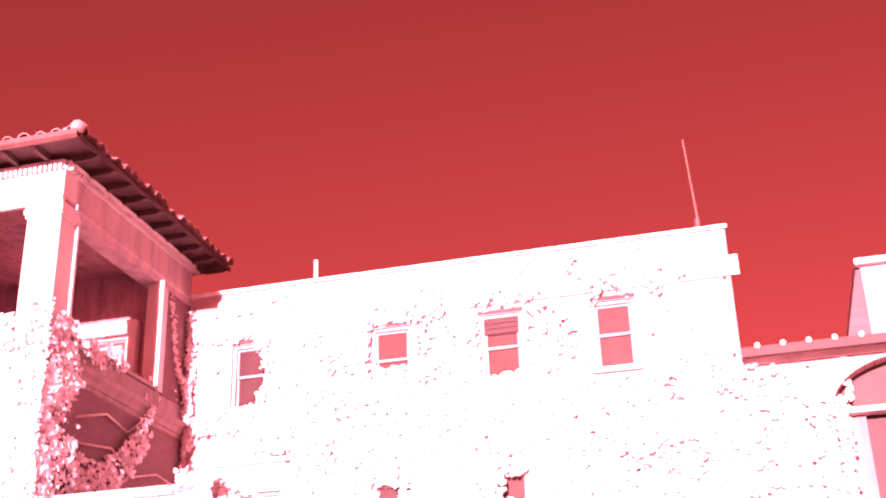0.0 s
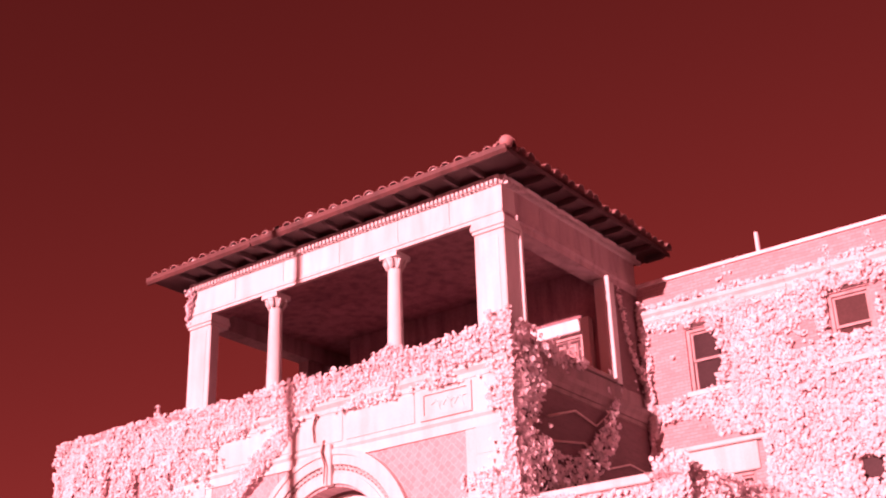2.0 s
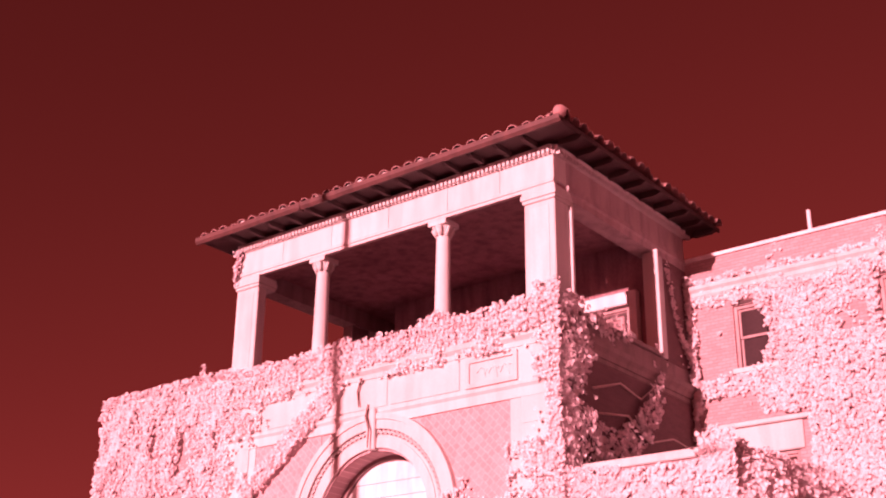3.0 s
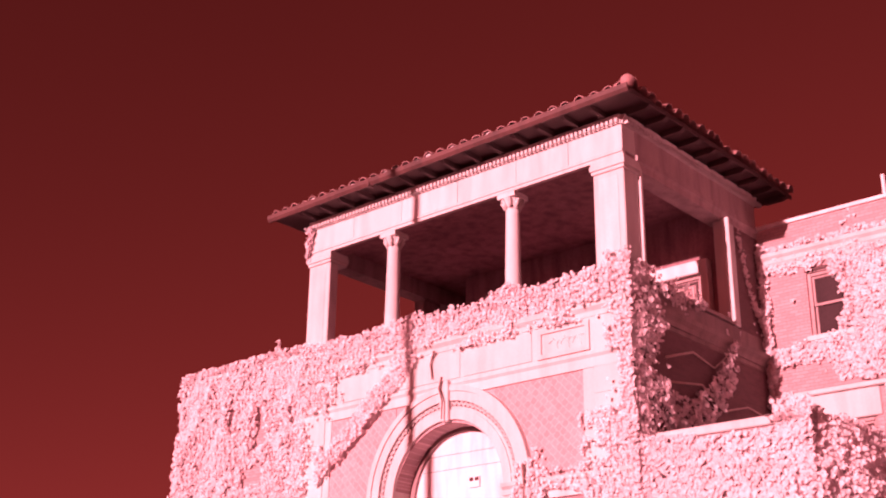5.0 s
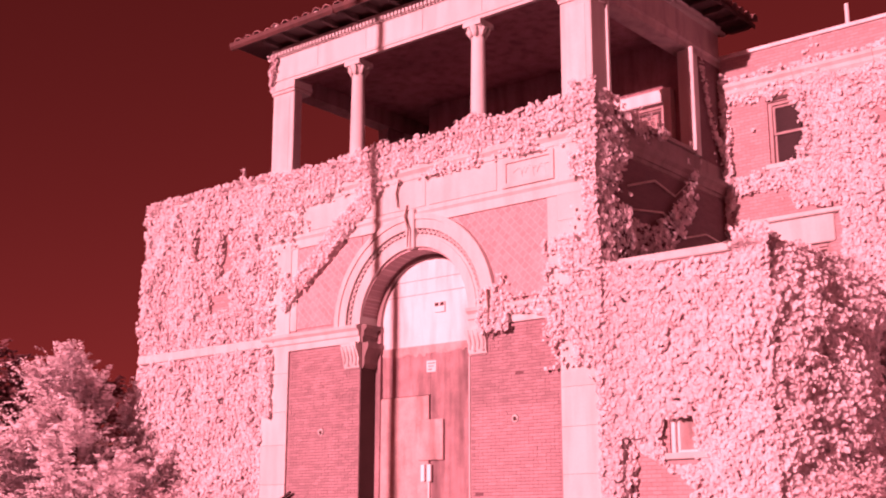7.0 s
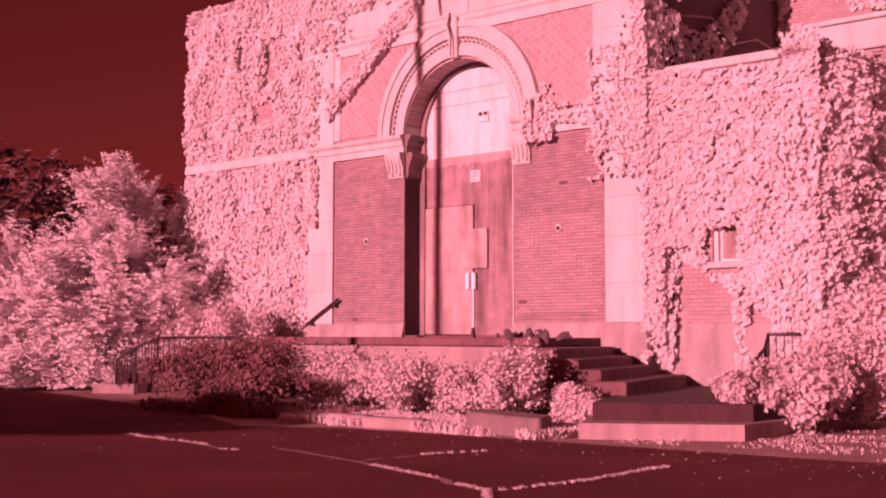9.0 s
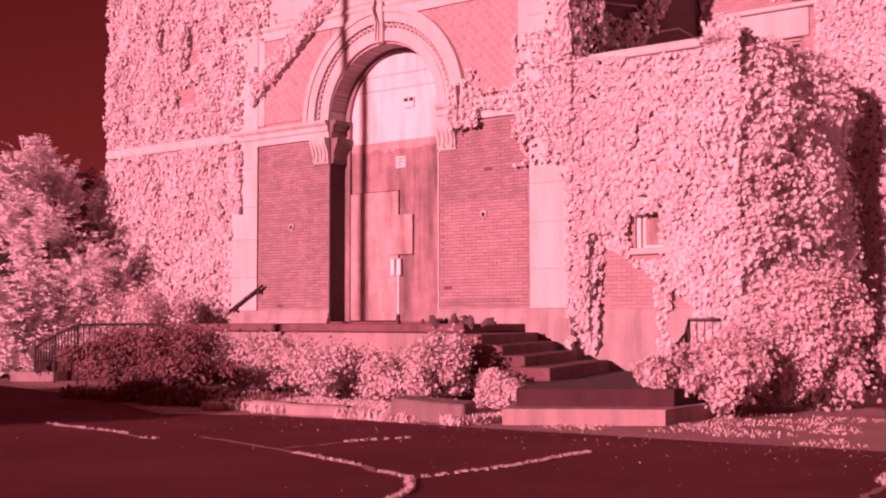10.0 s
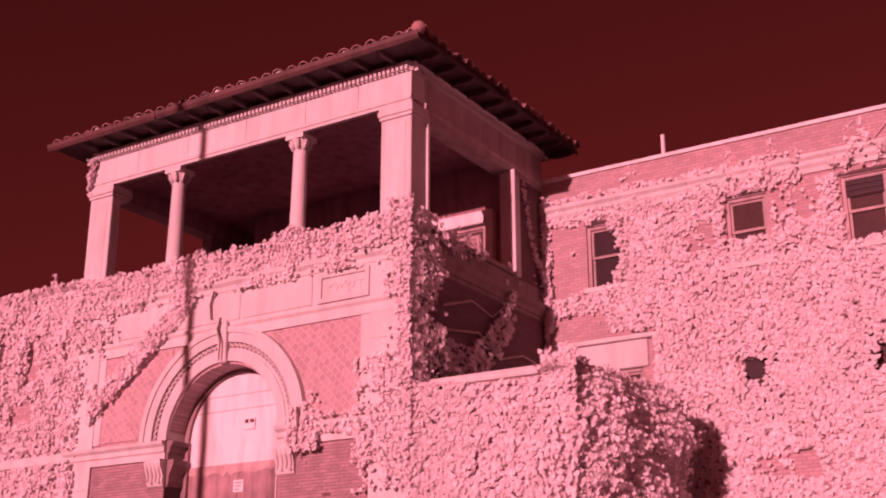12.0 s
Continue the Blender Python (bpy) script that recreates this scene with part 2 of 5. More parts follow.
def ivy(name, label, origin, along, up, out, width, height, keep, per_m2=360, thick=0.1, size=(0.065, 0.13), material=None, bulge=0.13):
    """Ivy that hangs in overlapping leaves on a wall; keep(u, v) gives 0 to 1, the cover at u metres along and v metres up."""
    o, a, u, w = (np.array(q, float) for q in (origin, along, up, out))
    n = int(width * height * per_m2)
    uu, vv = rng.random(n) * width, rng.random(n) * height
    flat = o + uu[:, None] * a + vv[:, None] * u
    edge = wobble(flat, 1.3, 2.0) * 0.45 + wobble(flat, 4.0, 5.0) * 0.3
    cover = np.array([keep(p, q) for p, q in zip(uu, vv)])
    ok = cover + edge + rng.normal(0, 0.1, n) > 0.5
    uu, vv, flat = uu[ok], vv[ok], flat[ok]
    n = len(uu)
    depth = 0.03 + rng.random(n) * thick + np.clip(wobble(flat, 1.1, 9.0), -0.3, 1) * bulge + np.clip(wobble(flat, 3.2, 4.0), -0.3, 1) * bulge * 0.5
    pos = flat + np.maximum(depth, 0.02)[:, None] * w
    nor = unit(w + 0.30 * u + rng.normal(0, 0.29, (n, 3)))
    dn = -u + 0.45 * rng.normal(0, 1, (n, 1)) * a + 0.25 * rng.normal(0, 1, (n, 3))
    dn = unit(dn - np.sum(dn * nor, axis=1)[:, None] * nor)
    sz = size[0] + (size[1] - size[0]) * rng.random(n)
    me = leaf_mesh(name, pos, nor, dn, sz, material or LEAF)
    return tagged(new(name, me), label, "ivy", kind="stuff")


def ivy_mound(name, label, cx, cy, ax, by, top, count, size=(0.06, 0.125)):
    """Ivy heaped over a wall end in a rounded mass, its leaves facing outward."""
    a = np.radians(-15 + 150 * rng.random(count))
    z = top * rng.random(count)
    shrink = np.sqrt(np.clip(1 - np.clip((z - top + 1.5) / 1.7, 0, 1) ** 2, 0.05, 1))
    out = np.stack([np.sin(a), -np.cos(a), np.zeros(count)], axis=1)
    base = np.stack([cx + ax * np.sin(a) * shrink, cy - by * np.cos(a) * (0.75 + 0.25 * shrink), z], axis=1)
    lump = np.clip(wobble(base, 1.0, 5.0), -0.4, 1) * 0.34 + np.clip(wobble(base, 2.7, 2.0), -0.4, 1) * 0.22
    p = base + out * (lump - 0.22 * rng.random(count) + 0.3 * rng.random(count) ** 8)[:, None]
    nrm = np.stack([np.sin(a) / ax, -np.cos(a) / by, 0.25 * np.clip(z - top + 1.5, 0, 2)], axis=1)
    nor = unit(unit(nrm) * 0.7 + np.array((0, -0.45, 0.3)) + rng.normal(0, 0.36, (count, 3)))
    dn = np.array((0, 0, -1.0)) + rng.normal(0, 0.4, (count, 3))
    dn = unit(dn - np.sum(dn * nor, axis=1)[:, None] * nor)
    me = leaf_mesh(name, p, nor, dn, size[0] + (size[1] - size[0]) * rng.random(count), LEAF)
    return tagged(new(name, me), label, "ivy", kind="stuff")


def garland(name, label, points, radius, count, size=(0.07, 0.14), out=(0, -1, 0), material=None):
    """A trailing strand of ivy along a line of points."""
    pts = np.array(points, float)
    t = rng.random(count) * (len(pts) - 1)
    i = np.minimum(t.astype(int), len(pts) - 2)
    f = (t - i)[:, None]
    pos = pts[i] * (1 - f) + pts[i + 1] * f
    r = radius * (0.55 + 0.9 * np.abs(wobble(pos, 1.7, 6.0)))[:, None]
    pos = pos + rng.normal(0, 0.55, (count, 3)) * r
    w = np.array(out, float)
    nor = unit(w + np.array((0, 0, 0.5)) + rng.normal(0, 0.45, (count, 3)))
    dn = np.array((0, 0, -1.0)) + rng.normal(0, 0.4, (count, 3))
    dn = unit(dn - np.sum(dn * nor, axis=1)[:, None] * nor)
    me = leaf_mesh(name, pos, nor, dn, size[0] + (size[1] - size[0]) * rng.random(count), material or LEAF)
    return tagged(new(name, me), label, "ivy", kind="stuff")


def holes(rects):
    """Cover that is full but for rounded clear patches (u0, u1, v0, v1)."""
    def keep(u, v):
        c = 1.0
        for u0, u1, v0, v1 in rects:
            d = max((u0 - u), (u - u1), (v0 - v), (v - v1))
            c = min(c, 0.5 + d * 3.0)
        return c
    return keep

# ---- ground ----
bm = bmesh.new()
bmesh.ops.create_grid(bm, x_segments=2, y_segments=2, size=1500)
ground = tagged(part("ground", bm, DIRT), "pale dry grass and dirt ground round the building", "ground", kind="structure")


def flat_piece(name, outline, z, material, depth=0.05):
    b = bmesh.new()
    f = b.faces.new([b.verts.new((x, y, z)) for x, y in outline])
    e = bmesh.ops.extrude_face_region(b, geom=[f])
    bmesh.ops.translate(b, verts=[v for v in e["geom"] if isinstance(v, bmesh.types.BMVert)], vec=(0, 0, -depth))
    bmesh.ops.recalc_face_normals(b, faces=b.faces[:])
    return part(name, b, material)


tagged(flat_piece("road", [(-90, -40), (30, -40), (30, 9.0), (2, 12.2), (-3.4, 13.4), (-6.0, 13.15), (-9.4, 13.0), (-11.5, 12.9), (-13.3, 12.75), (-14.8, 12.0), (-19, 13.8), (-26, 15.6), (-40, 18.2), (-90, 22)], 0.012, ASPHALT, 0.1),
       "dark cracked asphalt drive in front of the steps", "road", kind="structure")

CRACKS = [[(-11.47, 9.86), (-10.8, 9.77), (-9.74, 9.49), (-8.66, 9.09), (-8.06, 8.95), (-7.28, 8.56), (-6.92, 8.44), (-6.39, 7.76), (-5.8, 6.4), (-5.3, 4.9)],
          [(-9.69, 9.61), (-9.6, 10.25), (-9.46, 10.88), (-9.29, 11.37)], [(-6.92, 8.44), (-6.76, 8.99), (-6.71, 9.83), (-6.78, 10.65), (-6.75, 11.37)],
          [(-14.6, 9.85), (-13.49, 9.72), (-12.7, 9.63), (-11.54, 9.34)], [(-4.25, 15.2), (-4.0, 13.2), (-3.5, 11.2), (-3.15, 8.9), (-2.6, 6.5)]]
for line in CRACKS:
    bm = bmesh.new()
    left, right = [], []
    dense = []
    for (x0, y0), (x1, y1) in zip(line, line[1:]):
        k = max(2, int(math.hypot(x1 - x0, y1 - y0) / 0.12))
        dense += [(x0 + (x1 - x0) * i / k, y0 + (y1 - y0) * i / k) for i in range(k)]
    for x, y in dense:
        jx, jy = noise.noise((x * 3, y * 3, 0)) * 0.09, noise.noise((x * 3, y * 3, 7)) * 0.09
        w = 0.025 + 0.03 * abs(noise.noise((x * 5, y * 5, 3)))
        left.append(bm.verts.new((x + jx - w, y + jy - w, 0.016)))
        right.append(bm.verts.new((x + jx + w, y + jy + w, 0.016)))
    for i in range(len(left) - 1):
        bm.faces.new((left[i], right[i], right[i + 1], left[i + 1]))
    crack = tagged(part("pavement_crack", bm, DIRT), "grass-filled crack across the dark asphalt", "crack", kind="structure")
    pts = np.array([(x + noise.noise((x * 3, y * 3, 0)) * 0.09, y + noise.noise((x * 3, y * 3, 7)) * 0.09, 0.03) for x, y in dense])
    lush = 34 if line[0][0] == -4.25 else 32
    p = np.repeat(pts, lush, axis=0) + rng.normal(0, 0.035, (len(pts) * lush, 3)) * (1.0 if lush == 34 else 0.6, 1.0 if lush == 34 else 0.6, 0)
    keepers = wobble(p, 1.1, 3.0) > (0.08 if lush == 34 else -0.22)
    p = p[keepers]
    sz = (0.05 + 0.07 * rng.random(len(p))) * (0.32 if lush == 34 else 0.26)
    p[:, 2] = 0.016 + 0.45 * sz
    nor = unit(rng.normal(0, 1, (len(p), 3)) * (1, 1, 0.2) + (0, -0.6, 0.2))
    dn = unit(np.array((0, 0, 1.0)) + rng.normal(0, 0.35, (len(p), 3)))
    tagged(new("weeds", leaf_mesh("weeds", p, nor, dn, sz, LEAF_BUSH, False)), "low pale grass growing out of an asphalt crack", "weeds", kind="stuff")

# ---- entrance tower ----
X0, X1, FR, W = -22.13, -12.50, 20.0, 25.84
ARC, ARZ, ARR = -17.32, 5.92, 1.59
tower = thing("entrance_tower", "brick and limestone entrance tower with arched door and open loggia", "building")

# brick core with the arched opening going through the front wall
bm = bmesh.new()
cuboid(bm, X0 + 0.02, ARC - ARR, FR + 0.03, FR + 0.72, 0, 8.1)
cuboid(bm, ARC + ARR, X1 - 0.02, FR + 0.03, FR + 0.72, 0, 8.1)
part("wall", bm, BRICK, tower, "red brick front wall")
bm = bmesh.new()
cols = []
for i in range(41):
    a = math.pi * i / 40
    x, z = ARC + ARR * math.cos(a), ARZ + ARR * math.sin(a)
    cols.append([bm.verts.new(p) for p in ((x, FR + 0.03, z), (x, FR + 0.03, 8.1), (x, FR + 0.72, 8.1), (x, FR + 0.72, z))])
for u, v in zip(cols, cols[1:]):
    for k in range(4):
        bm.faces.new((u[k], u[(k + 1) % 4], v[(k + 1) % 4], v[k]))
bmesh.ops.recalc_face_normals(bm, faces=bm.faces[:])
part("arch_wall", bm, DIAPER, tower, "brick wall over the arched doorway")
for a, b in ((X0 + 0.92, ARC - ARR - 0.005), (ARC + ARR + 0.005, X1 - 1.18)):
    box_part("spandrel", a, b, FR + 0.012, FR + 0.03, 6.1, 8.08, DIAPER, tower, "diagonally laid brick spandrel", 0)
box_part("side_wall", X1 - 0.35, X1, FR + 0.72, W, 0, 9.05, BRICK_SIDE_SHADE, tower, "brick side wall darkened for its shade")
box_part("side_wall", X0, X0 + 0.35, FR + 0.72, W, 0, 9.05, BRICK_SIDE_SHADE, tower, "brick side wall")
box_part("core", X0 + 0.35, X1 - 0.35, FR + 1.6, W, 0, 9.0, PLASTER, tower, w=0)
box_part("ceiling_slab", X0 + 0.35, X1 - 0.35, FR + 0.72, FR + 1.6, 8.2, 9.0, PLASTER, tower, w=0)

# limestone base course, pier strips built of blocks, bands
for a, b in ((X0 - 0.06, ARC - ARR), (ARC + ARR, X1 + 0.06)):
    bm = bmesh.new()
    extrude_profile(bm, [(0, 0), (0.1, 0), (0.1, 1.42), (0.06, 1.5), (0.06, 1.58), (0.02, 1.66), (0, 1.66)], (a, FR + 0.03, 0), (b, FR + 0.03, 0), (0, -1, 0))
    part("base_course", bm, STONE_BASE, tower, "limestone base course")
bm = bmesh.new()
extrude_profile(bm, [(0, 0), (0.08, 0), (0.08, 1.5), (0.03, 1.66), (0, 1.66)], (X1, FR, 0), (X1, W, 0), (1, 0, 0))
# Side run in the darker stone, its shade put into the colour.
part("base_course", bm, STONE_DARK, tower)
for a, b in ((X0, X0 + 0.88), (X1 - 0.91, X1)):
    z, k = 1.66, 0
    while z < 8.05:
        h = min(0.92 if k % 2 else 0.78, 8.1 - z)
        box_part("stone_block", a, b, FR - 0.03, FR + (0.03 if a == X0 else 0.45), z + 0.002, z + h - 0.002, STONE, tower, w=0.004)
        z += h
        k += 1
for a, b in ((X0 + 0.88, X0 + 1.1), (X1 - 1.18, X1 - 0.91)):
    box_part("spandrel_frame", a, b, FR - 0.015, FR + 0.03, 6.06, 8.09, STONE, tower)
BAND = [(0, 0), (0.05, 0), (0.05, 0.14), (0.09, 0.17), (0.09, 0.27), (0.16, 0.33), (0.18, 0.40), (0, 0.42)]
for a, b in ((X0, ARC - ARR), (ARC + ARR, X1)):
    bm = bmesh.new()
    extrude_profile(bm, BAND, (a, FR + 0.02, 5.58), (b, FR + 0.02, 5.58), (0, -1, 0))
    part("impost_band", bm, STONE, tower, "moulded limestone impost band")
for sx, x in ((1, ARC - ARR), (-1, ARC + ARR)):
    bm = bmesh.new()
    extrude_profile(bm, BAND, (x, FR + 0.02, 5.58), (x, FR + 0.6, 5.58), (sx, 0, 0))
    # Returns turned away from the sun take the dark stone as their shade.
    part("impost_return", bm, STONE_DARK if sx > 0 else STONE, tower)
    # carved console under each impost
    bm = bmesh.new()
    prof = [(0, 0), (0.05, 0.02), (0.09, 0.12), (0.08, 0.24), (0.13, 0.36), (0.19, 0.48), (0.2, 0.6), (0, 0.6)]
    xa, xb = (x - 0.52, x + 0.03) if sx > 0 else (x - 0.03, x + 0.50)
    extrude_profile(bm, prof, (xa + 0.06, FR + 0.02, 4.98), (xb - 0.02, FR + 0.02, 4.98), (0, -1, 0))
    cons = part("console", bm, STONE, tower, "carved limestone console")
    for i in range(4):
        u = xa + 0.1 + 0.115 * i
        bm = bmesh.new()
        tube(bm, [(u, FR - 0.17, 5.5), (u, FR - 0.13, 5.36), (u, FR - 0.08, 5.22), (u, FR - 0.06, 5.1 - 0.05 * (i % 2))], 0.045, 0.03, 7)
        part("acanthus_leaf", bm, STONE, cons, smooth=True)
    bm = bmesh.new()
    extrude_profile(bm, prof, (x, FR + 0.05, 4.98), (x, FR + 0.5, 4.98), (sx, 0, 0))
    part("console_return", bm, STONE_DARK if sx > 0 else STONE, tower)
    # stone lined reveal; the jamb facing off the sun is coloured dark for shade
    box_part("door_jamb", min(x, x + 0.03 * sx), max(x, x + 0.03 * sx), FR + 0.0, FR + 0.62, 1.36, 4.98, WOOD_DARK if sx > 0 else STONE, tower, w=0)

# arch mouldings
for name, r0, r1, y0, y1, m in (("archivolt", 1.58, 1.80, -0.05, 0.62, STONE), ("archivolt", 1.80, 1.87, -0.02, 0.03, STONE), ("archivolt", 1.99, 2.20, -0.09, 0.03, STONE), ("archivolt", 2.20, 2.33, -0.13, 0.03, STONE)):
    bm = bmesh.new()
    ring(bm, ARC, ARZ + 0.07, r0, r1, FR + y0, FR + y1, 0, 180, 48)
    part(name, bm, m, tower, "moulded limestone arch ring")
bm = bmesh.new()
ring(bm, ARC, ARZ + 0.07, 1.86, 2.0, FR + 0.0, FR + 0.03, 0, 180, 48)
part("rope_bed", bm, STONE_DARK, tower)
bm = bmesh.new()
tube(bm, [(-0.035, 0, -0.06), (0.0, -0.02, 0.0), (0.035, 0, 0.06)], 0.038, 0.034, 6)
bead = part("bead", bm, STONE, tower)
first = True
for i in range(46):
    a = math.pi * (i + 0.5) / 46
    m = Matrix.Translation((ARC + 1.93 * math.cos(a), FR - 0.015, ARZ + 0.07 + 1.93 * math.sin(a))) @ Matrix.Rotation(-a, 4, "Y")
    if first:
        bead.matrix_basis, first = m, False
    else:
        o = new("bead", bead.data)
        o.parent, o.matrix_basis = tower, m
bm = bmesh.new()
v = cuboid(bm, ARC - 0.15, ARC + 0.15, FR - 0.2, FR + 0.02, ARZ + 1.6, ARZ + 2.5)
for q in v:
    if q.co.z < ARZ + 1.7:
        q.co.x = ARC + (q.co.x - ARC) * 0.72
        q.co.y = max(q.co.y, FR - 0.12)
bevelled(bm, 0.02)
key = part("keystone", bm, STONE, tower, "carved limestone keystone")

# upper stone storey: band, frieze with panels, cornice, parapet
def moulding(name, z, prof, mat_front=STONE, x0=X0, x1=X1, side=True):
    b = bmesh.new()
    extrude_profile(b, prof, (x0, FR, z), (x1, FR, z), (0, -1, 0))
    part(name, b, mat_front, tower)
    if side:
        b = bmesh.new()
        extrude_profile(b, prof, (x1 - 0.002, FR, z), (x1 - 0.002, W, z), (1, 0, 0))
        # Same limestone, darkened on the side face for shade.
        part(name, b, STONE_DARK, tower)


moulding("lower_band", 8.09, [(-0.3, 0), (0.03, 0), (0.03, 0.2), (0.08, 0.26), (0.08, 0.32), (-0.3, 0.32)], side=False)
box_part("frieze", X0, X1, FR - 0.02, FR + 0.7, 8.41, 9.16, STONE, tower, "limestone frieze", 0)
for a, b in ((X0 + 0.05, -20.9), (-20.6, -19.0), (-18.9, -16.95), (-16.85, -14.95)):
    box_part("frieze_panel", a, b, FR - 0.045, FR - 0.02, 8.47, 9.1, STONE, tower, w=0.015)
bm = bmesh.new()
for a in ((-14.78, -14.68, 8.46, 9.1), (-13.56, -13.46, 8.46, 9.1), (-14.68, -13.56, 9.0, 9.1), (-14.68, -13.56, 8.46, 8.56)):
    cuboid(bm, a[0], a[1], FR - 0.075, FR - 0.02, a[2], a[3])
cart = part("cartouche", bm, STONE, tower, "carved limestone panel with scrollwork")
for i in range(9):
    a = -14.5 + 0.1 * i
    bm = bmesh.new()
    tube(bm, [(a, FR - 0.02, 8.78 + 0.1 * math.sin(i * 1.9)), (a + 0.08, FR - 0.035, 8.84), (a + 0.13, FR - 0.02, 8.72 + 0.12 * math.cos(i * 2.3))], 0.018, 0.012, 8)
    part("scroll", bm, STONE, cart, smooth=True)
box_part("cartouche_back", -14.68, -13.56, FR - 0.03, FR - 0.015, 8.56, 9.0, STONE, cart, w=0)
moulding("cornice", 9.16, [(-0.3, 0), (0.04, 0), (0.06, 0.1), (0.14, 0.18), (0.16, 0.28), (-0.3, 0.3)])
box_part("parapet", X0, X1, FR + 0.0, FR + 0.4, 9.46, 9.92, STONE, tower, "limestone parapet", 0.02)
# Side parapets and coping darkened through their stone colour for shade.
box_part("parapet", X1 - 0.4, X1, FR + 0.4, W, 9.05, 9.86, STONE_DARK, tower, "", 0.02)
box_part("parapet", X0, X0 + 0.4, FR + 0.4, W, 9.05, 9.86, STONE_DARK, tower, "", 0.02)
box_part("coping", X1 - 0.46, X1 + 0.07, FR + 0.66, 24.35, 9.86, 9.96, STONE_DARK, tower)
box_part("loggia_floor", X0 + 0.35, X1 - 0.35, FR + 0.4, W, 9.0, 9.1, PLASTER, tower, w=0)

# loggia: corner piers, columns, entablature, ceiling, rear wall
for a, b, inner in ((X0, -21.37, 1), (-13.27, X1, -1)):
    p = box_part("pier", a, b, FR, FR + (0.3 if a < -20 else 0.55), 9.9, 12.28, STONE, tower, "limestone corner pier", 0.02)
    bm = bmesh.new()
    for e, z0, z1 in ((0.03, 12.28, 12.36), (0.06, 12.36, 12.48), (0.04, 12.48, 12.58)):
        cuboid(bm, a - e, b + e, FR - e, FR + 0.55 + e, z0, z1)
    part("capital", bevelled(bm, 0.01), STONE, p)
    box_part("sunk_panel", a + 0.14, b - 0.14, FR - 0.012, FR + 0.0, 10.1, 12.15, STONE, p, w=0.006)
    if inner < 0:
        box_part("respond", X1 - 0.05, X1 + 0.055, FR + 0.57, FR + 0.66, 9.9, 12.42, STONE, p, w=0.01)
for cx in (-19.36, -15.65):
    bm = bmesh.new()
    tube(bm, [(cx, FR + 0.25, 9.9 + 0.24 * i) for i in range(11)], 0.19, 0.155, 20)
    col = part("column", bm, STONE, tower, "round limestone column", smooth=True)
    bm = bmesh.new()
    for e, z0, z1 in ((0.25, 9.86, 9.98), (0.22, 9.98, 10.04)):
        cuboid(bm, cx - e, cx + e, FR + 0.25 - e, FR + 0.25 + e, z0, z1)
    part("plinth", bevelled(bm, 0.015), STONE, col)
    bm = bmesh.new()
    tube(bm, [(cx, FR + 0.25, z) for z in (12.26, 12.32, 12.4, 12.46)], 0.16, 0.25, 16)
    cuboid(bm, cx - 0.25, cx + 0.25, FR, FR + 0.5, 12.46, 12.58)
    cap = part("capital", bm, STONE, col, "carved leafy capital")
    for i in range(8):
        a = 2 * math.pi * i / 8 + 0.39
        c, s = math.cos(a), math.sin(a)
        bm = bmesh.new()
        tube(bm, [(cx + 0.16 * c, FR + 0.25 + 0.16 * s, 12.24), (cx + 0.22 * c, FR + 0.25 + 0.22 * s, 12.36), (cx + 0.255 * c, FR + 0.25 + 0.255 * s, 12.44), (cx + 0.265 * c, FR + 0.25 + 0.265 * s, 12.38)], 0.045, 0.04, 6)
        part("volute", bm, STONE, col, smooth=True)
# entablature of separate stones
xs = [X0, -20.55, -18.9, -17.1, -15.35, -13.9, X1]
for a, b in zip(xs, xs[1:]):
    box_part("frieze_stone", a + 0.004, b - 0.004, FR, FR + 0.5, 12.72, 13.30, STONE, tower, w=0.006)
bm = bmesh.new()
extrude_profile(bm, [(-0.1, 0), (0.0, 0), (0.0, 0.07), (0.025, 0.08), (0.025, 0.15), (-0.1, 0.15)], (X0, FR, 12.575), (X1, FR, 12.575), (0, -1, 0))
part("architrave", bm, STONE, tower)
# Stone soffit behind the architrave, coloured like the plaster for its shade.
box_part("lintel_shade", X0 + 0.05, X1 - 0.05, FR + 0.1, FR + 0.5, 12.58, 12.725, PLASTER, tower, w=0)
ys = [FR, 21.5, 23.0, 24.6, W]
for a, b in zip(ys, ys[1:]):
    # Near side stones a step darker than the front, shade put into the colour.
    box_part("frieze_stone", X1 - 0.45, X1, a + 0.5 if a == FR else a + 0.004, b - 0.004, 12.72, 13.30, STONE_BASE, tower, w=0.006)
    # Far side stones get the shade-darkened tone too.
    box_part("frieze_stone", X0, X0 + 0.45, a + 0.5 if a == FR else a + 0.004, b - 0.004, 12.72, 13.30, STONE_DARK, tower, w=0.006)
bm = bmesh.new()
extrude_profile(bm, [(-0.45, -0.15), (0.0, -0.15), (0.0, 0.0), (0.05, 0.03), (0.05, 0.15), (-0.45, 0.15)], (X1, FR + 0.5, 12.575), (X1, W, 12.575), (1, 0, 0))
# Side architrave carries the same shade tone.
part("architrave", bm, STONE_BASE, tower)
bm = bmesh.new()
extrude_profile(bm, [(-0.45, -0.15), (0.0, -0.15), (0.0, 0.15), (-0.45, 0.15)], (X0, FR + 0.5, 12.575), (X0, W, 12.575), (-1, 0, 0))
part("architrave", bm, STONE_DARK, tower)
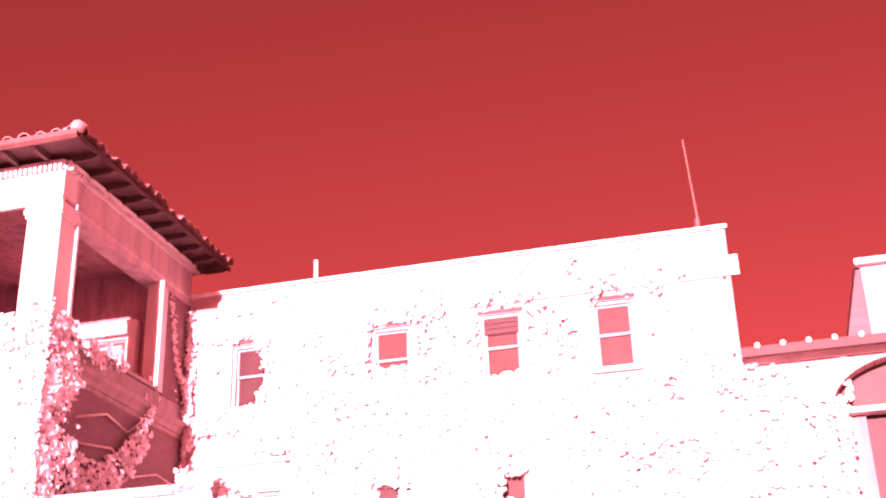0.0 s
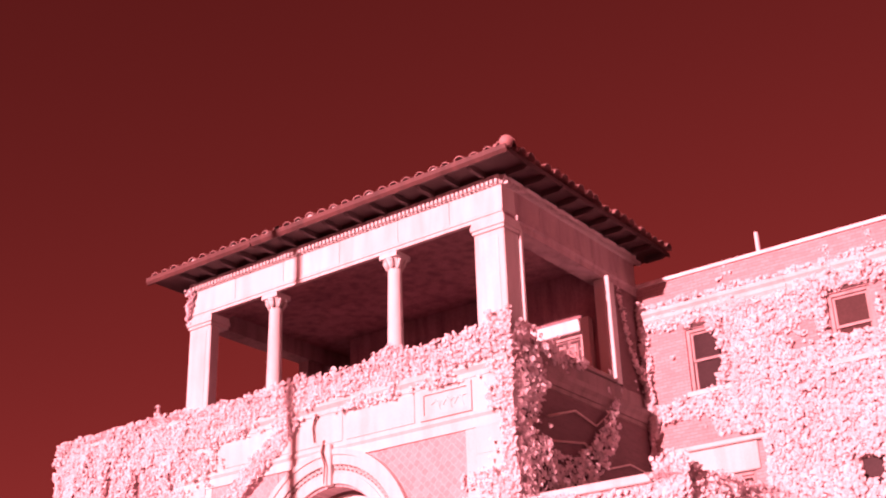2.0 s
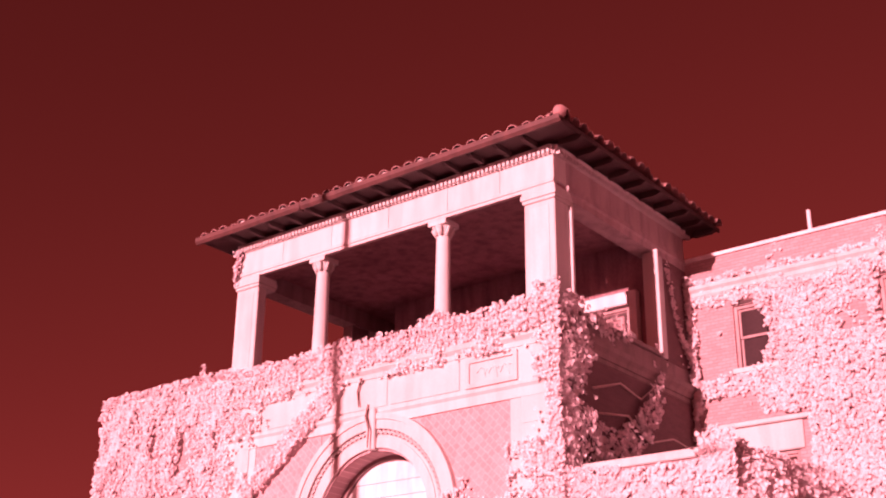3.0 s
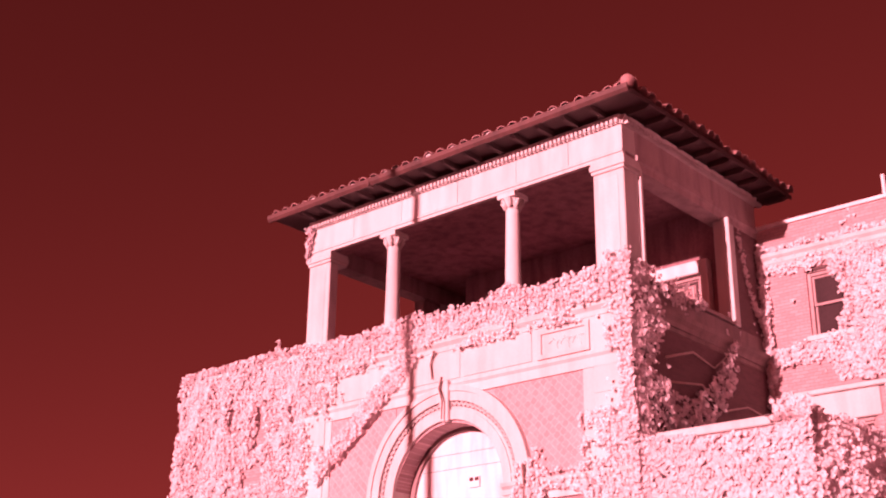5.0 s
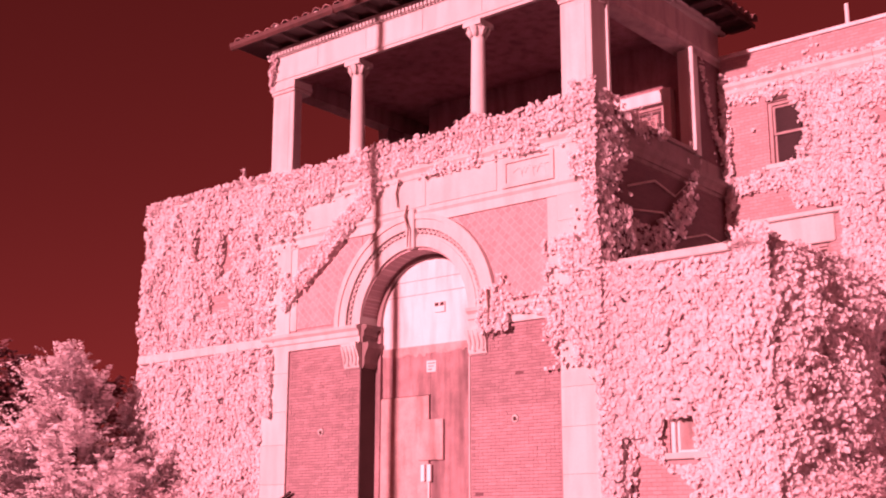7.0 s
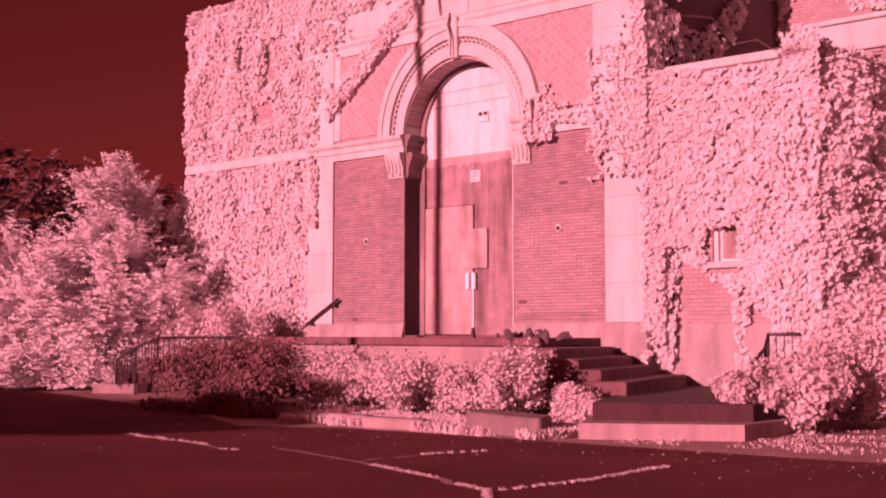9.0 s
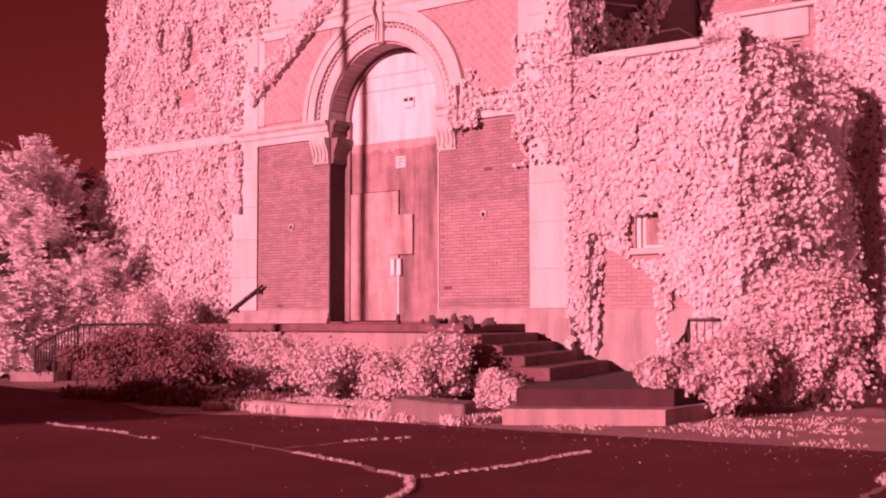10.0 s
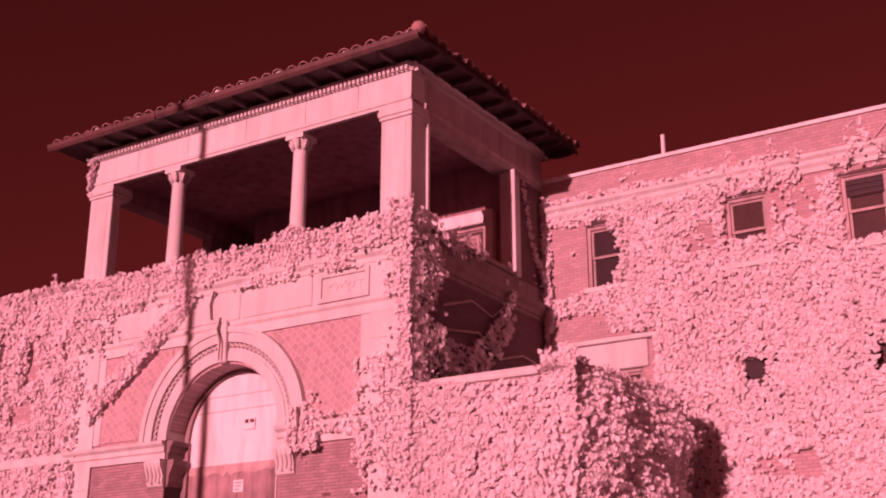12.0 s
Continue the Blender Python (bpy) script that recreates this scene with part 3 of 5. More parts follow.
for n_, a, b, o in (("bed_mould", (X0, FR, 13.3), (X1, FR, 13.3), (0, -1, 0)), ("bed_mould", (X1, FR, 13.3), (X1, W, 13.3), (1, 0, 0)), ("bed_mould", (X0, FR, 13.3), (X0, W, 13.3), (-1, 0, 0))):
    bm = bmesh.new()
    extrude_profile(bm, [(-0.4, 0), (0.03, 0), (0.03, 0.06), (0.06, 0.09), (0.1, 0.2), (-0.4, 0.24)], a, b, o)
    part(n_, bm, STONE, tower)
bm = bmesh.new()
cuboid(bm, -0.034, 0.034, -0.05, 0.05, -0.045, 0.045)
d0 = part("dentil", bm, STONE, tower)
d0.matrix_basis = Matrix.Translation((X0 + 0.06, FR - 0.075, 13.35))
for i in range(1, 84):
    o = new("dentil", d0.data)
    o.parent, o.matrix_basis = tower, Matrix.Translation((X0 + 0.06 + 0.1145 * i, FR - 0.075, 13.35))
for i in range(48):
    o = new("dentil", d0.data)
    o.parent, o.matrix_basis = tower, Matrix.Translation((X1 + 0.075, FR + 0.1 + 0.125 * i, 13.35)) @ Matrix.Rotation(math.pi / 2, 4, "Z")
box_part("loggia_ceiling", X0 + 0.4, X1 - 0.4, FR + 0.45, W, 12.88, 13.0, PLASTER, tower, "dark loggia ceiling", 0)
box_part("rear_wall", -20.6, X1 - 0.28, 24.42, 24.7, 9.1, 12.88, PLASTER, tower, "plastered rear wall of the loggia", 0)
box_part("rear_pier", X1 - 0.28, X1, 24.2, 24.7, 9.9, 12.45, STONE, tower, "limestone rear pier", 0.015)
# Added beyond the pier so that sunlight makes a bright edge here.
box_part("pilaster_strip", X1 - 0.03, X1 + 0.16, 24.14, 24.198, 9.9, 12.45, STONE, tower, "limestone strip added to catch the sun", 0.01)
box_part("rear_side_wall", X1 - 0.3, X1 - 0.01, 24.7, W, 9.86, 12.45, BRICK_SIDE_SHADE, tower, "brick side wall darkened for its shade", 0)
box_part("rear_pier", X0, X0 + 0.35, 24.0, 24.7, 9.86, 12.45, STONE_DARK, tower, "", 0.015)
# white framed door on the loggia
bm = bmesh.new()
for q in ((-14.75, -14.55, 9.1, 11.6), (-13.2, -13.0, 9.1, 11.6), (-14.55, -13.2, 11.28, 11.6)):
    cuboid(bm, q[0], q[1], 24.2, 24.42, q[2], q[3])
ld = part("door_frame", bevelled(bm, 0.02), WHITE, tower, "white painted door frame on the loggia")
box_part("door_leaf", -14.55, -13.2, 24.36, 24.42, 9.1, 11.28, PLY, ld, w=0)
for i in range(3):
    e = 0.1 * i
    bm = bmesh.new()
    for q in ((-14.5 + e, -14.45 + e, 9.2 + e, 11.22 - e), (-13.3 - e, -13.25 - e, 9.2 + e, 11.22 - e), (-14.45 + e, -13.3 - e, 11.17 - e, 11.22 - e)):
        cuboid(bm, q[0], q[1], 24.31 + 0.012 * i, 24.36, q[2], q[3])
    part("door_panel_mould", bm, WOOD_DARK if i % 2 else PLY_PALE, ld)

# roof: eaves boards, brackets, gutter, tiles
EY, EX0, EX1, EB, EZ = 19.33, -22.9, -11.84, 26.6, 13.61
roof = bmesh.new()
apex0, apex1 = Vector((-19.0, 23.15, 14.75)), Vector((-15.7, 23.15, 14.75))
e = [Vector(p) for p in ((EX0, EY, EZ + 0.06), (EX1, EY, EZ + 0.06), (EX1, EB, EZ + 0.06), (EX0, EB, EZ + 0.06))]
vs = [roof.verts.new(p) for p in e + [apex0, apex1]]
lo = [roof.verts.new(p - Vector((0, 0, 0.06))) for p in e]
for f in ((0, 1, 5, 4), (1, 2, 5), (2, 3, 4, 5), (3, 0, 4)):
    roof.faces.new([vs[i] for i in f])
for i in range(4):
    j = (i + 1) % 4
    roof.faces.new((vs[i], lo[i], lo[j], vs[j]))
roof.faces.new(lo[::-1])
bmesh.ops.recalc_face_normals(roof, faces=roof.faces[:])
roof = part("roof", roof, WOOD_DARK, tower, "low hipped clay tile roof with deep eaves")
# half-round tile, laid up the slope
def tile_mesh(name, r=0.15, length=0.46, thick=0.02, sides=7):
    b = bmesh.new()
    rings = []
    for y, k in ((0, 1.0), (length, 0.86)):
        for rr in (r * k, (r - thick) * k):
            rings.append([b.verts.new((rr * math.cos(math.pi * i / sides), y, rr * math.sin(math.pi * i / sides))) for i in range(sides + 1)])
    fo, fi, bo, bi = rings
    for i in range(sides):
        b.faces.new((fo[i], fo[i + 1], bo[i + 1], bo[i]))
        b.faces.new((fi[i + 1], fi[i], bi[i], bi[i + 1]))
        b.faces.new((fo[i + 1], fo[i], fi[i], fi[i + 1]))
    me = bpy.data.meshes.new(name)
    b.to_mesh(me)
    b.free()
    me.materials.append(TILE)
    return me


TILE_ME = tile_mesh("roof_tile")
bm = bmesh.new()
half = [bm.verts.new((0.115 * math.cos(math.pi * i / 8), 0.0, 0.115 * math.sin(math.pi * i / 8))) for i in range(9)]
tip = bm.verts.new((0, -0.025, 0.05))
for u, v in zip(half, half[1:]):
    bm.faces.new((u, tip, v))
PLUG_ME = bpy.data.meshes.new("mortar_plug")
bm.to_mesh(PLUG_ME)
bm.free()
PLUG_ME.materials.append(STONE)
slope_f = math.atan2(14.75 - EZ, 23.15 - EY)
slope_s = math.atan2(14.75 - EZ, EX1 + 15.7)
verts, faces = [], []


def lay(m):
    k = len(verts)
    verts.extend([tuple(m @ v.co) for v in TILE_ME.vertices])
    faces.extend([tuple(k + i for i in p.vertices) for p in TILE_ME.polygons])


n_front = 31
for i in range(n_front):
    x = EX0 + 0.14 + (EX1 - EX0 - 0.28) * i / (n_front - 1)
    for c in range(9):
        y = EY - 0.06 + 0.4 * c
        if (EX1 - x) < (y - EY) * 0.98 or (x - EX0) < (y - EY) * 0.98:
            break
        jit = Matrix.Translation((rng.normal(0, 0.012), rng.normal(0, 0.02), rng.normal(0, 0.008)))
        m = jit @ Matrix.Translation((x, y, EZ + 0.09 + (y - EY) * math.tan(slope_f))) @ Matrix.Rotation(slope_f - 0.04, 4, "X") @ Matrix.Rotation(rng.normal(0, 0.05), 4, "Z")
        if c == 0:
            o = new("roof_tile", TILE_ME)
            o.parent, o.matrix_basis = roof, m
            if rng.random() < 0.8:
                o = new("mortar_plug", PLUG_ME)
                o.parent, o.matrix_basis = roof, m @ Matrix.Translation((rng.normal(0, 0.015), 0.03, -0.02)) @ Matrix.Diagonal((0.8 + 0.2 * rng.random(), 1, 0.7 + 0.3 * rng.random(), 1))
        else:
            lay(m)
n_side = 22
for i in range(n_side):
    y = EY + 0.16 + (EB - EY - 0.3) * i / (n_side - 1)
    for c in range(9):
        d = 0.4 * c
        if (y - EY) < d * 0.98 or (EB - y) < d * 0.98:
            break
        jit = Matrix.Translation((rng.normal(0, 0.035), rng.normal(0, 0.015), rng.normal(0, 0.012)))
        m = jit @ Matrix.Translation((EX1 + 0.05 - d, y, EZ + 0.09 + d * math.tan(slope_s))) @ Matrix.Rotation(math.pi / 2, 4, "Z") @ Matrix.Rotation(slope_s - 0.04, 4, "X")
        if c == 0:
            o = new("roof_tile", TILE_ME)
            o.parent, o.matrix_basis = roof, m
        else:
            lay(m)
hip = Vector((-15.7, 23.15, 14.75)) - Vector((EX1, EY, EZ + 0.06))
for i in range(12):
    p = Vector((EX1 + 0.02, EY - 0.02, EZ + 0.12)) + hip * (i / 12.5)
    m = Matrix.Translation(p) @ hip.to_track_quat("Y", "Z").to_matrix().to_4x4() @ Matrix.Diagonal((1.15, 1, 1.15, 1))
    o = new("ridge_tile", TILE_ME)
    o.parent, o.matrix_basis = roof, m
me = bpy.data.meshes.new("upper_tiles")
me.from_pydata(verts, [], faces)
me.materials.append(TILE)
up = new("upper_tiles", me)
up.parent = roof
up["kind"] = "stuff"
bm = bmesh.new()
tube(bm, [(EX1 + 0.02, EY - 0.1, EZ + 0.14), (EX1 - 0.02, EY - 0.04, EZ + 0.17), (EX1 - 0.1, EY + 0.06, EZ + 0.2)], 0.15, 0.14, 10)
part("hip_end_tile", bm, TILE, roof, smooth=True)
bm = bmesh.new()
extrude_profile(bm, [(0, -0.02), (0.03, -0.13), (0.11, -0.15), (0.16, -0.08), (0.17, 0.02), (0.15, 0.02), (0.13, -0.06), (0.1, -0.11), (0.05, -0.1), (0.03, 0.0)], (EX0 - 0.06, EY, EZ + 0.06), (EX1 + 0.04, EY, EZ + 0.06), (0, -1, 0))
gut = part("gutter", bm, GUTTER, roof, "rusty half-round metal gutter")
box_part("gutter_joint", -19.3, -19.22, EY - 0.18, EY + 0.01, EZ - 0.11, EZ + 0.09, GUTTER, gut)
box_part("fascia", EX1 - 0.03, EX1, EY, EB, EZ - 0.06, EZ + 0.03, WOOD_DARK, roof)
for i in range(14):
    x = X0 + 0.3 + 0.69 * i
    bm = bmesh.new()
    extrude_profile(bm, [(0.1, 0), (0.55, 0), (0.72, -0.02), (0.72, -0.08), (0.6, -0.13), (0.3, -0.13), (0.1, -0.13)], (x - 0.05, FR, EZ), (x + 0.05, FR, EZ), (0, -1, 0))
    part("bracket", bm, WOOD_DARK, roof, "carved timber eaves bracket")
for i in range(10):
    y = FR + 0.1 + 0.69 * i
    bm = bmesh.new()
    extrude_profile(bm, [(0.1, 0), (0.5, 0), (0.68, -0.02), (0.68, -0.08), (0.56, -0.14), (0.3, -0.14), (0.1, -0.14)], (X1, y - 0.06, EZ), (X1, y + 0.06, EZ), (1, 0, 0))
    part("bracket", bm, WOOD_DARK, roof, "carved timber eaves bracket")

# ---- boarded door in the arch ----
door = thing("boarded_door", "tall arched doorway closed with weathered plywood boards", "door")
bm = bmesh.new()
pts = [(ARC - 1.57, 5.42)] + [(ARC + 1.57 * math.cos(math.pi * (1 - i / 24)), ARZ + 0.07 + 1.57 * math.sin(math.pi * (1 - i / 24))) for i in range(25)] + [(ARC + 1.57, 5.42)]
f = bm.faces.new([bm.verts.new((x, 20.60, z)) for x, z in pts])
g = bmesh.ops.extrude_face_region(bm, geom=[f])
bmesh.ops.translate(bm, verts=[q for q in g["geom"] if isinstance(q, bmesh.types.BMVert)], vec=(0, 0.06, 0))
bmesh.ops.recalc_face_normals(bm, faces=bm.faces[:])
tymp = part("arched_board", bm, BOARD_PALE, door, "whitewashed board filling the arch")
for z, a, b in ((6.62, ARC - 1.4, ARC + 1.4), (6.95, ARC - 1.2, ARC + 1.2)):
    box_part("board_joint", a, b, 20.594, 20.60, z, z + 0.012, PLY, tymp, w=0)
bm = bmesh.new()
ring(bm, ARC, ARZ + 0.07, 1.44, 1.57, 20.52, 20.6, 0, 180, 40)
fr = part("arch_frame", bm, STONE_DARK, door, "curved timber door frame")
box_part("door_post", ARC - 1.57, ARC - 1.42, 20.5, 20.6, 1.36, ARZ + 0.07, PLY, door, "pale timber post", 0.01)
box_part("door_post", ARC + 1.42, ARC + 1.57, 20.5, 20.6, 1.36, ARZ + 0.07, PLY, door, "pale timber post", 0.01)
box_part("board", -18.74, -17.3, 20.58, 20.66, 4.32, 5.42, PLY, door, "dark weathered plywood")
box_part("board", -17.296, -15.9, 20.575, 20.66, 1.4, 5.42, PLY, door, "dark weathered plywood")
box_part("board", -18.77, -17.32, 20.545, 20.58, 1.42, 4.31, PLY_PALE, door, "pale warped plywood sheet")
box_part("patch_board", -17.58, -16.88, 20.50, 20.545, 2.88, 3.77, PLY_PALE, door, "small pale plywood patch")
box_part("board_edge", -17.33, -17.28, 20.53, 20.575, 1.42, 2.5, BOARD_PALE, door, "", 0.004)
for x in (-17.43, -17.25):
    box_part("hasp_plate", x - 0.055, x + 0.05, 20.47, 20.545, 2.42, 2.79, METAL_WHITE, door, "bright metal hasp plate")
bm = bmesh.new()
edge_ = [(-18.74 + 0.07 * i, 5.3 - 0.16 * abs(noise.noise((i * 0.31, 2, 0))) - 0.07 * rng.random()) for i in range(41)]
strips = [[bm.verts.new(q) for q in ((x, 20.568, z), (x, 20.568, 5.44), (x, 20.574, 5.44), (x, 20.574, z))] for x, z in edge_]
for u, v in zip(strips, strips[1:]):
    for k in range(4):
        bm.faces.new((u[k], v[k], v[(k + 1) % 4], u[(k + 1) % 4]))
bmesh.ops.recalc_face_normals(bm, faces=bm.faces[:])
part("whitewash_drips", bm, PLY_PALE, door, "ragged lower edge of the whitewash")
box_part("threshold", -18.9, -15.75, 20.0, 20.7, 1.3, 1.40, CONCRETE, door, "stone threshold", 0.01)
for nm, x, z, w_, h_ in (("warning_sign", -17.03, 6.27, 0.30, 0.24), ("paper_notice", -17.26, 4.95, 0.28, 0.26)):
    s_ = tagged(box_part(nm, x - w_ / 2, x + w_ / 2, 20.56, 20.58, z - h_ / 2, z + h_ / 2, BOARD_PALE, None, "", 0.003), "small white notice fixed to the boarded door", "sign")
    for k in range(2 if nm == "warning_sign" else 3):
        if nm == "warning_sign":
            box_part("print_bar", x - 0.13 + 0.15 * k, x - 0.02 + 0.15 * k, 20.554, 20.56, z + 0.02, z + 0.1, INK, s_, w=0)
        else:
            box_part("print_bar", x - 0.09, x + 0.1 - 0.04 * k, 20.554, 20.56, z + 0.06 - 0.07 * k, z + 0.08 - 0.07 * k, STONE_DARK, s_, w=0)
for x, z in ((-14.56, 3.6), (-20.11, 3.6)):
    bm = bmesh.new()
    tube(bm, [(x, FR + 0.02, z), (x, FR - 0.02, z)], 0.085, 0.08, 10)
    o = tagged(part("lamp_socket", bm, STONE, None), "broken wall lamp socket with dark hole in brickwork", "fixture", "wall lamp sockets")
    bm = bmesh.new()
    # Solid dark disc stands for the unlit inside of the hole.
    tube(bm, [(x, FR - 0.005, z - 0.01), (x, FR - 0.03, z - 0.01)], 0.05, 0.05, 8)
    part("hole", bm, INK, o)
hr = thing("handrail", "short dark iron handrail fixed to the wall", "handrail")
bm = bmesh.new()
tube(bm, [(-22.08, FR - 0.11, 1.65), (-21.54, FR - 0.11, 1.95), (-20.96, FR - 0.11, 2.25)], 0.035)
part("rail", bm, IRON, hr)
for x, z in ((-21.88, 1.75), (-21.09, 2.18)):
    bm = bmesh.new()
    tube(bm, [(x, FR - 0.11, z), (x, FR - 0.1, z - 0.08), (x, FR - 0.02, z - 0.12)], 0.025)
    part("wall_bracket", bm, IRON, hr)

# ---- low wing between tower and main wing ----
low = thing("side_block", "ivy-covered single-storey brick block beside the tower", "building")
LB, LX = 20.45, -9.4
bm = bmesh.new()
cuboid(bm, X1, -11.3, LB, LB + 0.4, 0, 6.48)
cuboid(bm, -11.3, -10.2, LB, LB + 0.4, 0, 2.67)
cuboid(bm, -11.3, -10.2, LB, LB + 0.4, 4.2, 6.48)
cuboid(bm, -10.2, LX, LB, LB + 0.4, 0, 6.48)
part("wall", bm, BRICK, low, "brick wall")
box_part("side_wall", LX - 0.4, LX, LB + 0.4, W, 0, 6.48, BRICK_SIDE_SHADE, low, w=0)
box_part("roof_slab", X1, LX - 0.4, LB + 0.4, W, 6.2, 6.4, STONE_DARK, low, w=0)
box_part("coping", X1 + 0.01, LX + 0.08, LB - 0.08, LB + 0.45, 6.48, 6.65, STONE, low, "limestone coping", 0.02)
bm = bmesh.new()
extrude_profile(bm, [(0, 0), (0.09, 0), (0.09, 1.5), (0.05, 1.58), (0.05, 1.63), (0, 1.67)], (X1, LB, 0), (LX, LB, 0), (0, -1, 0))
part("base_course", bm, STONE_BASE, low, "limestone base course")


def sash_window(name, label, x, y, z0, z1, w, pane, parent_kind="window", group="", frame_paint=None):
    """A timber sash window in a wall that faces -y."""
    wd = thing(name, label, "window", group)
    b = bmesh.new()
    for q in ((x - w / 2, x - w / 2 + 0.09, z0, z1), (x + w / 2 - 0.09, x + w / 2, z0, z1), (x - w / 2 + 0.09, x + w / 2 - 0.09, z1 - 0.08, z1)):
        cuboid(b, q[0], q[1], y + 0.05, y + 0.2, q[2], q[3])
    part("window_frame", bevelled(b, 0.01), frame_paint or FRAME, wd)
    box_part("window_sill", x - w / 2 - 0.08, x + w / 2 + 0.08, y - 0.1, y + 0.2, z0 - 0.12, z0, STONE, wd)
    mid = (z0 + z1) / 2
    for a, c, dy in ((z0, mid + 0.03, 0.15), (mid - 0.03, z1 - 0.08, 0.11)):
        b = bmesh.new()
        for q in ((x - w / 2 + 0.09, x - w / 2 + 0.14, a, c), (x + w / 2 - 0.14, x + w / 2 - 0.09, a, c), (x - w / 2 + 0.14, x + w / 2 - 0.14, a, a + 0.06), (x - w / 2 + 0.14, x + w / 2 - 0.14, c - 0.05, c)):
            cuboid(b, q[0], q[1], y + dy, y + dy + 0.04, q[2], q[3])
        s = part("sash", b, frame_paint or FRAME, wd)
        box_part("pane", x - w / 2 + 0.14, x + w / 2 - 0.14, y + dy + 0.018, y + dy + 0.026, a + 0.06, c - 0.05, pane, s, w=0)
    b = bmesh.new()
    cuboid(b, x - w / 2, x + w / 2, y + 0.24, y + 0.3, z0, z1)
    part("backing", b, GLASS_DARK, wd)
    return wd


sash_window("ground_window", "pale timber window half hidden by ivy", -10.75, LB, 2.79, 4.2, 1.1, PLY_PALE, frame_paint=WHITE)

# ---- main wing ----
wing = thing("main_wing", "long brick wing with stone cornice and flat parapet", "building")
WX1 = 0.33
openings = [(x, 9.73, 11.27, 0.97) for x in (-10.85, -7.39, -4.81, -2.29)] + [(x, 6.13, 7.7, 0.97) for x in (-7.38, -4.83, -2.16)] + [(-10.78, 6.43, 8.0, 1.5)]
bm = bmesh.new()
xs = sorted({X1, WX1, *[o[0] - o[3] / 2 for o in openings], *[o[0] + o[3] / 2 for o in openings]})
zs = sorted({0.0, 12.68, *[o[1] for o in openings], *[o[2] for o in openings]})
for xa, xb in zip(xs, xs[1:]):
    for za, zb in zip(zs, zs[1:]):
        cx_, cz_ = (xa + xb) / 2, (za + zb) / 2
        if any(abs(cx_ - o[0]) < o[3] / 2 and o[1] < cz_ < o[2] for o in openings):
            continue
        cuboid(bm, xa, xb, W, W + 0.4, za, zb)
bmesh.ops.remove_doubles(bm, verts=bm.verts[:], dist=0.0005)
inner = [f for f in bm.faces if abs(f.normal.y) < 0.5 and any(g is not f and (g.calc_center_median() - f.calc_center_median()).length < 1e-4 for e in f.edges for g in e.link_faces)]
bmesh.ops.delete(bm, geom=list(set(inner)), context="FACES_ONLY")
part("wall", bm, BRICK, wing, "red brick wall")
box_part("end_wall", WX1 - 0.4, WX1, W + 0.4, 36, 0, 12.68, BRICK_SIDE_SHADE, wing, w=0)
box_part("rear_wall", X1, WX1, 36, 36.4, 0, 12.68, BRICK, wing, w=0)
box_part("roof_deck", X1, WX1 - 0.4, W + 0.4, 36, 12.2, 12.4, STONE_DARK, wing, w=0)
box_part("floor_slab", X1, WX1 - 0.4, W + 0.4, 36, 9.2, 9.4, PLASTER, wing, w=0)
bm = bmesh.new()
extrude_profile(bm, [(-0.42, 0), (0.06, 0), (0.07, 0.08), (-0.42, 0.1)], (X1 + 0.02, W, 12.63), (WX1 + 0.06, W, 12.63), (0, -1, 0))
part("coping", bm, WHITE, wing, "pale parapet coping")
xs = [X1 + 0.02, -10.6, -8.7, -6.8, -4.9, -3.0, -1.1, WX1 + 0.2]
for a, b in zip(xs, xs[1:]):
    bm = bmesh.new()
    extrude_profile(bm, [(0, 0), (0.05, 0), (0.06, 0.1), (0.12, 0.18), (0.13, 0.26), (0.2, 0.33), (0.21, 0.40), (0, 0.46)], (a + 0.004, W, 11.50), (b - 0.004, W, 11.50), (0, -1, 0))
    part("cornice_stone", bm, STONE, wing, "limestone cornice block")
for i, (x, z0, z1, w) in enumerate(openings):
    if i == 7:
        continue
    pane = GLASS_DARK if i in (0, 4, 6) else PANE_PALE
    label = ("timber sash window with dark panes among ivy", "boarded timber sash window half buried in ivy", "timber sash window with dark open upper sash", "boarded timber sash window in bare brick wall", "dark sash window almost hidden by ivy", "boarded sash window almost hidden by ivy", "boarded sash window almost hidden by ivy")[i]
    wd_ = sash_window("sash_window", label, x, W, z0, z1, w, pane, group="wing windows")
    if i == 2:
        # Solid dark sheet painted in for the unlit opening above the sash.
        box_part("gap_shade", x - w / 2 + 0.09, x + w / 2 - 0.09, W + 0.085, W + 0.10, z1 - 0.46, z1 - 0.08, GLASS_DARK, wd_, "dark sheet standing for the unlit gap over the lowered sash", 0)
        for k in range(3):
            box_part("slat", x - w / 2 + 0.09, x + w / 2 - 0.09, W + 0.055, W + 0.08, z1 - 0.43 + 0.12 * k, z1 - 0.415 + 0.12 * k, WOOD_DARK, wd_, w=0)
    box_part("lintel", x - w / 2 - 0.03, x + w / 2 + 0.03, W - 0.03, W + 0.05, z1 + 0.02, z1 + 0.1, WOOD_DARK, wing, "weathered lintel")
box_part("window_panel", -11.67, -9.9, W - 0.06, W + 0.2, 7.7, 8.34, STONE, wing, "pale stone window head panel", 0.02)
box_part("hood", -11.87, -9.7, W - 0.16, W + 0.1, 8.34, 8.45, STONE, wing, "weathered stone hood", 0.02)
sash_window("sash_window", "pale timber window above the low roof", -10.78, W, 6.43, 7.7, 1.5, PANE_PALE, group="wing windows")
vent = thing("roof_vent", "thin pale vent pipe on the parapet", "vent pipe")
bm = bmesh.new()
tube(bm, [(-9.33, W + 0.2, 12.68), (-9.33, W + 0.2, 13.3)], 0.05)
part("pipe", bm, WHITE, vent)
